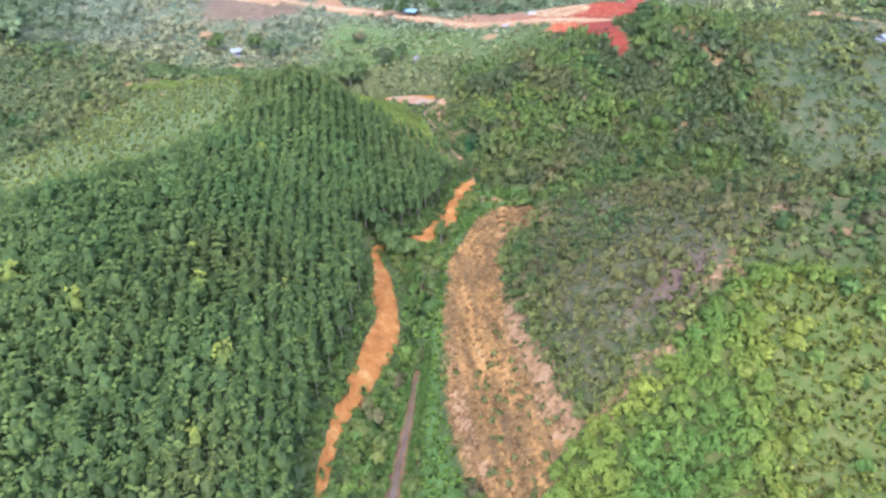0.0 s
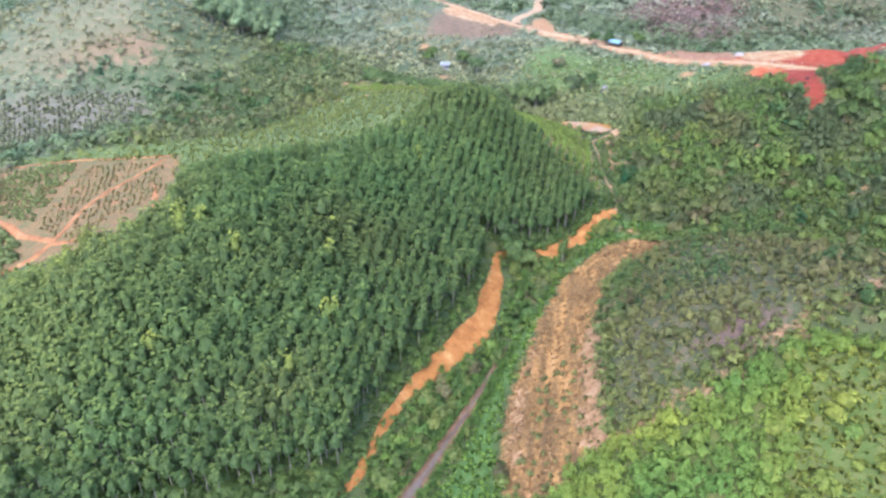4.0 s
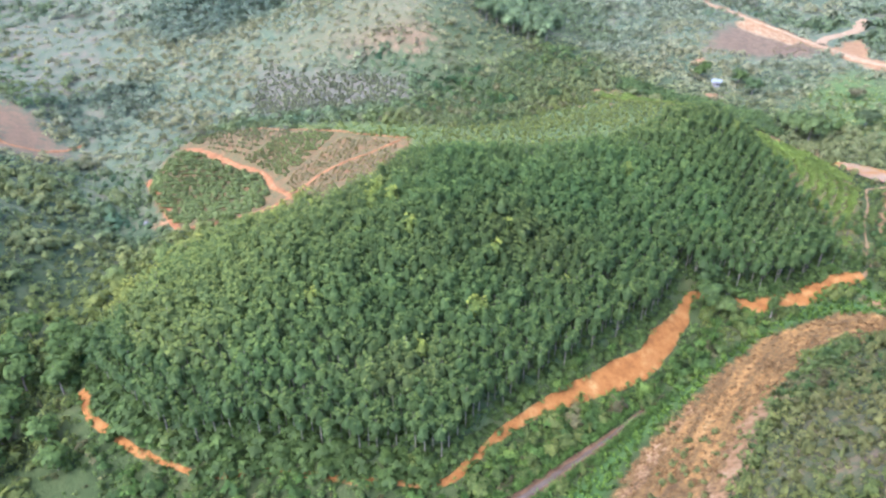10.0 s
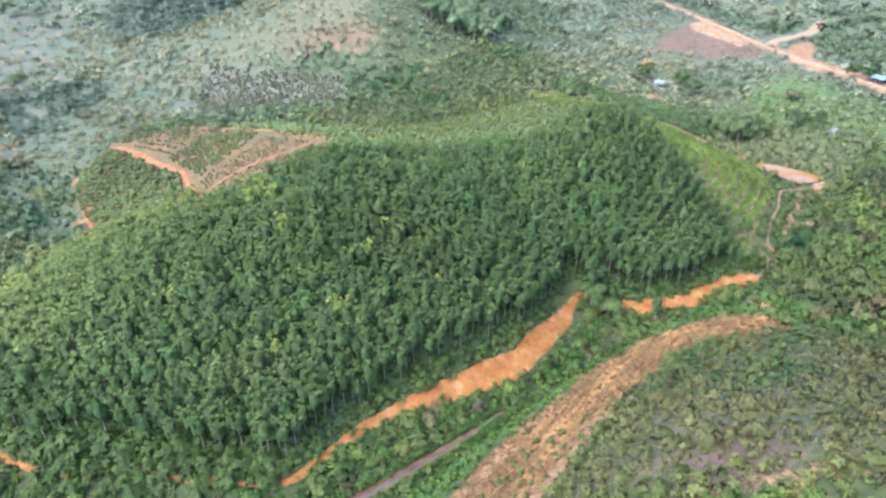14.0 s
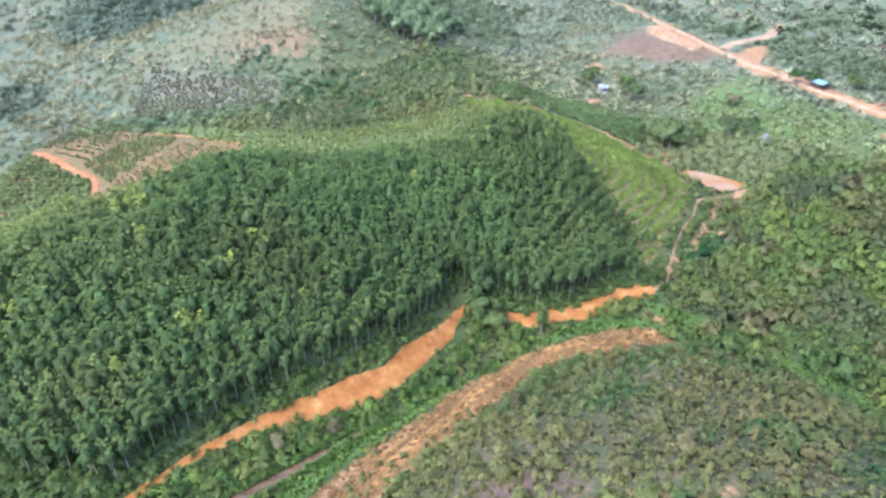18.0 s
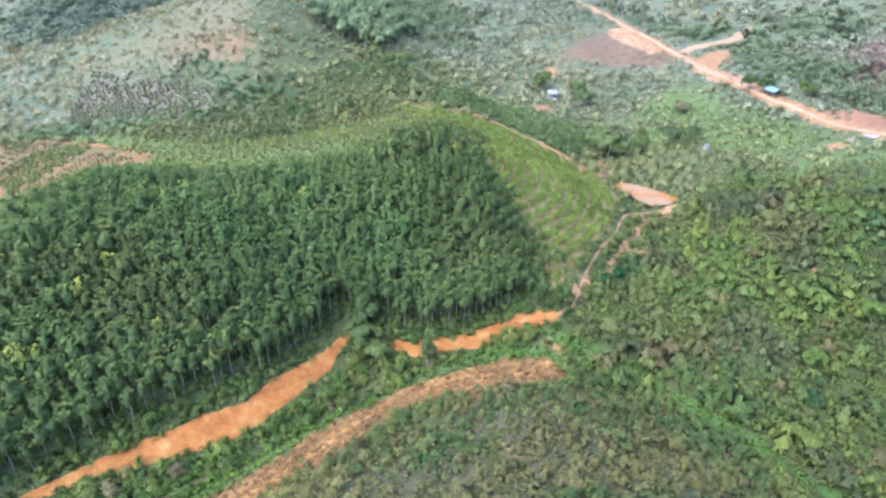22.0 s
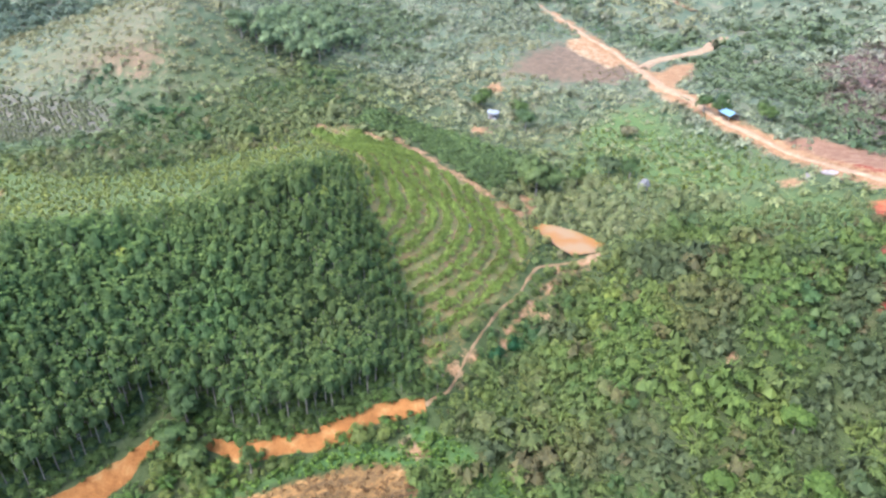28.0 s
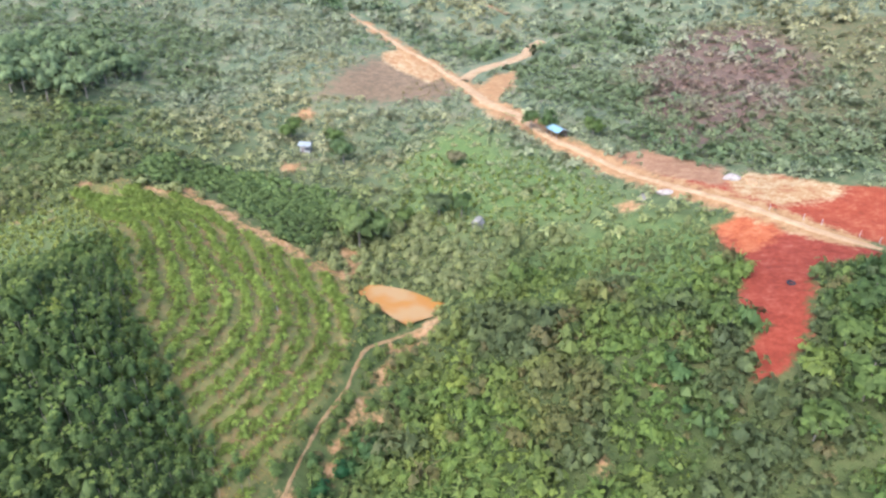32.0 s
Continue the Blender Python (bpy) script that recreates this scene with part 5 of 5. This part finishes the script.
scattered("bank_grass", arch_shapes + tuft_shapes, bsx, bsy, land(bsx, bsy) - 0.05, rng.uniform(0.45, 1.05, len(bsx)), np.array((0.10, 0.185, 0.052)) * rng.uniform(0.75, 1.3, len(bsx))[:, None], LEAF, "arching green grass over the stream's muddy edges", "grass")


def big_tree(x, y, tall, wide, tint, label, clear=0.2, count=85, name="tree"):
    """A tree with a tapered, slightly leaning trunk, limbs and an uneven crown."""
    r = np.random.default_rng(int(abs(x) * 13 + abs(y) * 7))
    z = float(land(np.array([x]), np.array([y]))[0])
    top = tall * 0.85
    lean = r.normal(0, 0.03, 2) * tall
    v, f = tube([(0, 0, -0.3), (lean[0] * 0.4, lean[1] * 0.4, top * 0.4), (lean[0], lean[1], top)], [0.028 * tall, 0.02 * tall, 0.006 * tall], 7)
    vs, fs = [v], [f]
    for k in range(5):
        a, h = k * 1.26 + r.uniform(-0.3, 0.3), top * r.uniform(0.35, 0.7)
        b = (lean[0] * h / top, lean[1] * h / top, h)
        e = (b[0] + math.cos(a) * wide * 0.7, b[1] + math.sin(a) * wide * 0.7, h + tall * 0.18)
        v, f = tube([b, e], [0.011 * tall, 0.004 * tall], 5)
        fs.append(f + sum(len(q) for q in vs))
        vs.append(v)
    tree = new(name)
    tree.empty_display_size = 0.5
    tree.matrix_basis = pose(x, y, z)
    tagged(tree, label, "tree")
    new("trunk", put_mesh("trunk", np.concatenate(vs), np.concatenate(fs), BARK, smooth=True)).parent = tree
    lumps = []
    for k in range(5):
        a = k * 1.3 + r.uniform(-0.4, 0.4)
        c = np.array((math.cos(a) * wide * 0.45, math.sin(a) * wide * 0.45, tall * r.uniform(clear + 0.22, 0.8)))
        lumps.append(crown_shape(count // 5, 5, 0.17 * wide + 0.2, wide * 0.62, tall * (1 - clear) * 0.3, 0, r, low=-0.7, droop=0.15, fill=0.0) + c)
        lumps.append(core_shape(wide * 0.4, tall * (1 - clear) * 0.2, 0, r) + c)
    shape = np.concatenate(lumps)
    me = put_mesh("crown", shape, quads_of(shape), LEAF)
    set_tint(me, np.tile(tint, (len(shape), 1)), facing(shape))
    new("crown", me).parent = tree
    return tree


DARK, MID, PALE = (0.068, 0.12, 0.05), (0.095, 0.155, 0.055), (0.16, 0.20, 0.09)
for x, y, tall, wide, tint, label in (
    (8.5, 128.5, 7.0, 3.2, (0.085, 0.145, 0.055), "dark leafy tree overhanging the dirt road"), (11.5, 129.5, 6, 3.4, (0.11, 0.172, 0.064), "dark leafy tree overhanging the dirt road"), (6, 132.5, 8, 2.8, DARK, "dark leafy tree overhanging the dirt road"),
    (20.5, 134, 6.5, 1.3, MID, "thin pale-stemmed sapling beside the dirt road"), (44.5, 163.8, 4.5, 1.9, PALE, "pale yellow-green bushy tree by the side brook"),
    (-77, 210, 6, 2.2, DARK, "dark round tree on the grassy knoll"), (17, 264, 7, 4.4, (0.085, 0.125, 0.07), "dark round bushy tree in the meadow"), (8.5, 294, 5, 3.0, (0.17, 0.175, 0.12), "pale grey-green bush in the meadow"), (24, 262, 8, 2.3, DARK, "dark upright tree in the meadow"),
    (3, 247, 11, 4.2, (0.125, 0.19, 0.08), "tall green tree above the pond"), (-2, 251, 10, 4.0, (0.13, 0.20, 0.085), "tall green tree above the pond"), (-6, 255, 9, 4.2, (0.12, 0.185, 0.085), "broad green tree above the pond"), (5, 252, 12, 3.8, (0.12, 0.19, 0.08), "tall green tree above the pond"),
    (8, 262, 6, 2.6, MID, "green tree at the meadow edge"), (-28, 290, 8, 4.0, (0.09, 0.15, 0.075), "broad green tree beside the white hut"), (-36, 298, 7, 3.4, MID, "green tree beside the white hut"), (-52, 296, 8, 4, MID, "green tree behind the white hut"),
    (30, 316, 7, 3.2, DARK, "dark tree beside the blue-roofed shed"), (24, 318, 6, 3, DARK, "dark tree beside the blue-roofed shed"), (44, 316, 6, 3, MID, "green tree behind the blue-roofed shed"),
    (101, 214, 6, 2.8, MID, "leafy tree beside the red clearing"), (104, 222, 7, 3, DARK, "leafy tree beside the red clearing"), (85, 218, 5, 2.4, MID, "leafy tree beside the red clearing"), (103, 206, 7, 3.2, MID, "leafy tree beside the red clearing"),
    (98, 200, 6, 2.8, MID, "leafy tree below the red clearing"), (108, 232, 6, 3, DARK, "dark tree at the red clearing's edge"), (86, 184, 5, 2.4, (0.11, 0.19, 0.05), "bright green young tree on the slope"), (92, 176, 5.5, 2.6, (0.11, 0.19, 0.05), "bright green young tree on the slope"),
    (80, 171, 5, 2.4, (0.11, 0.19, 0.05), "bright green young tree on the slope"), (60, 176, 4, 1.8, PALE, "pale bushy tree on the slope"), (52, 170, 4, 1.8, PALE, "pale bushy tree on the slope"), (47, 176, 3.6, 1.6, PALE, "pale bushy tree on the slope"),
):
    big_tree(x, y, tall, wide, tint, label)
# the wooded bank west of the dirt road
for x, y, tall, wide in ((-84, 33, 9, 3.4), (-79, 29.5, 8, 3.0), (-81, 36.5, 8.5, 3.0), (-88, 26, 8, 3.2), (-82, 21, 7.5, 3.2), (-76, 17, 7, 3.0), (-91, 19, 8, 3.4), (-96, 28, 8.5, 3.4), (-99, 21, 8, 3.2), (-86, 13, 7, 3.2), (-70, 22, 6, 2.6), (-63, 20.5, 5.5, 2.4), (-104, 34, 8, 3.2), (-96, 38, 7.5, 3.0), (-71, 13, 6, 2.8)):
    big_tree(x, y, tall, wide, tuple(np.array((0.105, 0.175, 0.06)) * rng.uniform(0.85, 1.25)), "leafy green tree with a pale trunk on the wooded bank", 0.3, 110)
wx, wy = sown(-162, -112, 244, 314, 5.6, 0.5)
inside = within(wx, wy, WOOD) > 0
for x, y in zip(wx[inside], wy[inside]):
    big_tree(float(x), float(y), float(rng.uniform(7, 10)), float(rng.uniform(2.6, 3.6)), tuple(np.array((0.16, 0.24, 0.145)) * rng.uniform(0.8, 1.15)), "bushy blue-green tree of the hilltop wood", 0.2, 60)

# single darker bushes on the bright grass, low shrubs on the mauve bank
for x, y in ((60, 62), (64, 58), (70, 64), (66, 52), (74, 58), (61, 50), (78, 66), (72, 48), (68, 68), (80, 60)):
    ob = new("shrub", shrub_meshes[int(rng.integers(18))])
    s = float(rng.uniform(1.0, 1.9))
    ob.matrix_basis = pose(x, y, float(land(np.array([x]), np.array([y]))[0]) - 0.1, 0, 0, float(rng.uniform(0, 360))) @ Matrix.Diagonal((s, s, s, 1))
    tagged(ob, "green bush standing in bright hillside grass", "shrub", "bushes in the bright grass")
mx_, my_ = sown(-70, 0, 320, 396, 2.6, 0.6)
ok_ = (within(mx_, my_, PINK_BANK) > 0) & (within(mx_, my_, PALE_CUT) < 1) & (rough_field(mx_, my_, 14, 97, 2) > 0.0) & (off_line(mx_, my_, FAR_ROAD) > 4)
mx_, my_ = mx_[ok_], my_[ok_]
scattered("bank_weeds", fuzz_shapes, mx_, my_, land(mx_, my_) - 0.1, rng.uniform(0.3, 0.9, len(mx_)), np.array((0.15, 0.15, 0.09)) * rng.uniform(0.8, 1.2, len(mx_))[:, None], LEAF, "sparse low weeds on the bare mauve bank", "weeds")

# ---- buildings and small things ----
def plain_material(name, stops, scale=2.0, rough=0.7):
    m, n, l, b = shader(name, rough)
    l.new(ramp(n, l, noise_node(n, l, scale, 5, 0.65, n.new("ShaderNodeTexCoord").outputs["Object"]), stops), b.inputs["Base Color"])
    return m


BLUE_TIN = plain_material("blue_sheet_roof", [(0.3, (0.13, 0.22, 0.24)), (0.7, (0.22, 0.31, 0.33))], 1.0, 0.5)
WHITE_TIN = plain_material("pale_sheet_roof", [(0.3, (0.17, 0.18, 0.165)), (0.7, (0.26, 0.265, 0.24))], 1.0, 0.5)
LIME = plain_material("limewash", [(0.3, (0.26, 0.245, 0.215)), (0.7, (0.42, 0.40, 0.355))], 0.8, 0.9)
PLANK = plain_material("old_planks", [(0.3, (0.12, 0.09, 0.07)), (0.7, (0.24, 0.19, 0.15))], 3.0, 0.9)
STONE = plain_material("grey_stone", [(0.3, (0.13, 0.12, 0.095)), (0.7, (0.25, 0.23, 0.19))], 0.7, 0.95)
RUBBER = plain_material("black_rubber", [(0.3, (0.015, 0.015, 0.016)), (0.7, (0.04, 0.04, 0.04))], 2.0, 0.8)
GRAVEL = plain_material("pale_rubble", [(0.3, (0.20, 0.165, 0.125)), (0.7, (0.36, 0.31, 0.25))], 1.2, 0.95)


def part(name, bm, material, parent, label=""):
    me = bpy.data.meshes.new(name)
    bm.to_mesh(me)
    bm.free()
    me.materials.append(material)
    ob = new(name, me)
    ob.parent = parent
    if label:
        tagged(ob, label)
    return ob


def box(bm, x, y, z, w, d, h, turn=None):
    m = Matrix.LocRotScale((x, y, z), turn, (w, d, h))
    bmesh.ops.create_cube(bm, size=1, matrix=m)
    return bm


def ground_at(x, y):
    return float(land(np.array([float(x)]), np.array([float(y)]))[0])


def gable_house(name, x, y, turn, w, d, h, rise, wall, roof, label, posts=False, second=None):
    """A small building: walls or posts, a two-pitched sheet roof with eaves, a door and windows with frames."""
    z = min(ground_at(x + a, y + b) for a in (-w / 2, w / 2) for b in (-d / 2, d / 2))
    top = new(name)
    top.empty_display_size = 0.5
    top.matrix_basis = pose(x, y, z, 0, 0, turn)
    tagged(top, label, "building")
    if posts:
        for a in (-w / 2 + 0.15, 0, w / 2 - 0.15):
            for b in (-d / 2 + 0.15, d / 2 - 0.15):
                part("post", box(bmesh.new(), a, b, h / 2, 0.16, 0.16, h), PLANK, top)
        part("back_wall", box(bmesh.new(), 0, d / 2 - 0.1, h * 0.45, w, 0.08, h * 0.9), wall, top)
    else:
        for nm, a, b, ww, dd in (("front_wall", 0, -d / 2 + 0.1, w, 0.2), ("back_wall", 0, d / 2 - 0.1, w, 0.2), ("side_wall", -w / 2 + 0.1, 0, 0.2, d - 0.4), ("side_wall", w / 2 - 0.1, 0, 0.2, d - 0.4)):
            part(nm, box(bmesh.new(), a, b, h / 2, ww, dd, h), wall, top)
        door = part("door", box(bmesh.new(), -w * 0.2, -d / 2 - 0.01, 1.0, 0.9, 0.06, 2.0), PLANK, top)
        part("door_handle", box(bmesh.new(), -w * 0.2 + 0.35, -d / 2 - 0.06, 1.0, 0.05, 0.05, 0.15), STONE, door)
        for a in (w * 0.12, w * 0.36):
            win = part("window", box(bmesh.new(), a, -d / 2 - 0.01, 1.5, 0.8, 0.05, 0.9), RUBBER, top)
            part("window_sill", box(bmesh.new(), a, -d / 2 - 0.06, 1.02, 0.95, 0.14, 0.06), STONE, win)
    slope = math.atan2(rise, d / 2)
    reach = math.hypot(rise, d / 2) + 0.35
    for sgn, mat in ((-1, roof), (1, second or roof)):
        bm = bmesh.new()
        for k in range(int(w / 0.5) + 2):
            a = -w / 2 - 0.3 + k * (w + 0.6) / (int(w / 0.5) + 1)
            box(bm, a, sgn * (d / 4 + 0.12), h + rise / 2 + 0.03 * (k % 2), (w + 0.6) / (int(w / 0.5) + 1), reach, 0.05, Euler((-sgn * slope, 0, 0)))
        part("roof_slope", bm, mat, top)
    part("ridge_cap", box(bmesh.new(), 0, 0, h + rise + 0.08, w + 0.6, 0.3, 0.07), roof, top)
    return top


gable_house("roadside_shed", 33.5, 313.5, -40, 5.6, 3.8, 2.5, 0.8, PLANK, BLUE_TIN, "open roadside shed with a blue sheet roof", True, WHITE_TIN)
gable_house("white_hut", -43.5, 292, 15, 3.2, 2.6, 2.6, 0.8, LIME, WHITE_TIN, "small white limewashed hut in the valley")
gable_house("farmhouse", 190, 213, 30, 4.5, 3.2, 2.4, 0.8, LIME, WHITE_TIN, "far white farmhouse with a pale roof")
gable_house("farmhouse", 197, 318, 10, 5, 4, 2.6, 1.0, LIME, WHITE_TIN, "far white farmhouse with a pale roof on the ridge")


def lump(name, x, y, wide, deep, tall, material, label, category, seed, pieces=1):
    """A weathered stone or heap: rough, sunk a little in the ground."""
    r = random.Random(seed)
    bm = bmesh.new()
    bmesh.ops.create_icosphere(bm, subdivisions=4, radius=1)
    for v in bm.verts:
        k = 1 + 0.22 * noise.fractal(v.co * 1.7 + Vector((seed, 0, 0)), 1.0, 2.0, 4) + 0.05 * r.uniform(-1, 1)
        v.co = Vector((v.co.x * k * wide / 2, v.co.y * k * deep / 2, max(v.co.z * k, -0.3) * tall))
    me = bpy.data.meshes.new(name)
    bm.to_mesh(me)
    bm.free()
    me.materials.append(material)
    ob = new(name, me)
    ob.matrix_basis = pose(x, y, ground_at(x, y), 0, 0, r.uniform(0, 360))
    return tagged(ob, label, category)


lump("boulder", 29.5, 259.5, 3.6, 2.8, 2.4, STONE, "pale grey weathered boulder in the meadow", "boulder", 3)
lump("rubble_heap", 84, 290, 4.0, 2.8, 1.2, GRAVEL, "heap of white building rubble beside the road", "heap", 5)
lump("rubble_heap", 70, 280.5, 4.5, 2.5, 0.8, GRAVEL, "heap of pale stones on the road bank", "heap", 8)
lump("rubble_heap", 65, 279.5, 3.5, 2.4, 0.7, GRAVEL, "heap of pale stones on the road bank", "heap", 9)
lump("soil_heap", 88, 287, 4.0, 3.0, 0.9, PALE_SOIL, "heap of pale sandy soil in the red yard", "heap", 12)
lump("boulder", -146, 84, 2.4, 1.8, 0.8, STONE, "pale boulder at the foot of the hillside plot", "boulder", 14)

bm = bmesh.new()
for i in range(20):
    for j in range(8):
        a, c = i * 6.283 / 20, j * 6.283 / 8
        bm.verts.new(((0.55 + 0.2 * math.cos(c)) * math.cos(a), (0.55 + 0.2 * math.cos(c)) * math.sin(a), 0.2 + 0.2 * math.sin(c)))
bm.verts.ensure_lookup_table()
for i in range(20):
    for j in range(8):
        k, m = (i + 1) % 20, (j + 1) % 8
        bm.faces.new([bm.verts[i * 8 + j], bm.verts[k * 8 + j], bm.verts[k * 8 + m], bm.verts[i * 8 + m]])
tyre = part("tyre", bm, RUBBER, None)
tyre.matrix_basis = pose(94.8, 231.6, ground_at(94.8, 231.6), 4, 3, 0)
tagged(tyre, "old black tyre lying on the red clearing", "tyre")

post_mesh = bpy.data.meshes.new("fence_post")
bm = bmesh.new()
bmesh.ops.create_cone(bm, cap_ends=True, segments=8, radius1=0.06, radius2=0.05, depth=1.5, matrix=Matrix.Translation((0, 0, 0.7)))
bm.to_mesh(post_mesh)
bm.free()
post_mesh.materials.append(LIME)
for k in (0, 2, 3, 5, 6):
    x, y = 92 + 3.2 * k, 269.8 - 1.66 * k
    ob = new("fence_post", post_mesh)
    ob.matrix_basis = pose(x, y, ground_at(x, y), random.uniform(-3, 3), random.uniform(-3, 3), 0)
    tagged(ob, "slim white post along the red roadside", "post", "posts along the road")
for x, y in ((9, 207), (-24, 222)):
    ob = new("marker_post", post_mesh)
    ob.matrix_basis = pose(x, y, ground_at(x, y))
    tagged(ob, "short pale marker post on the terraces", "post")
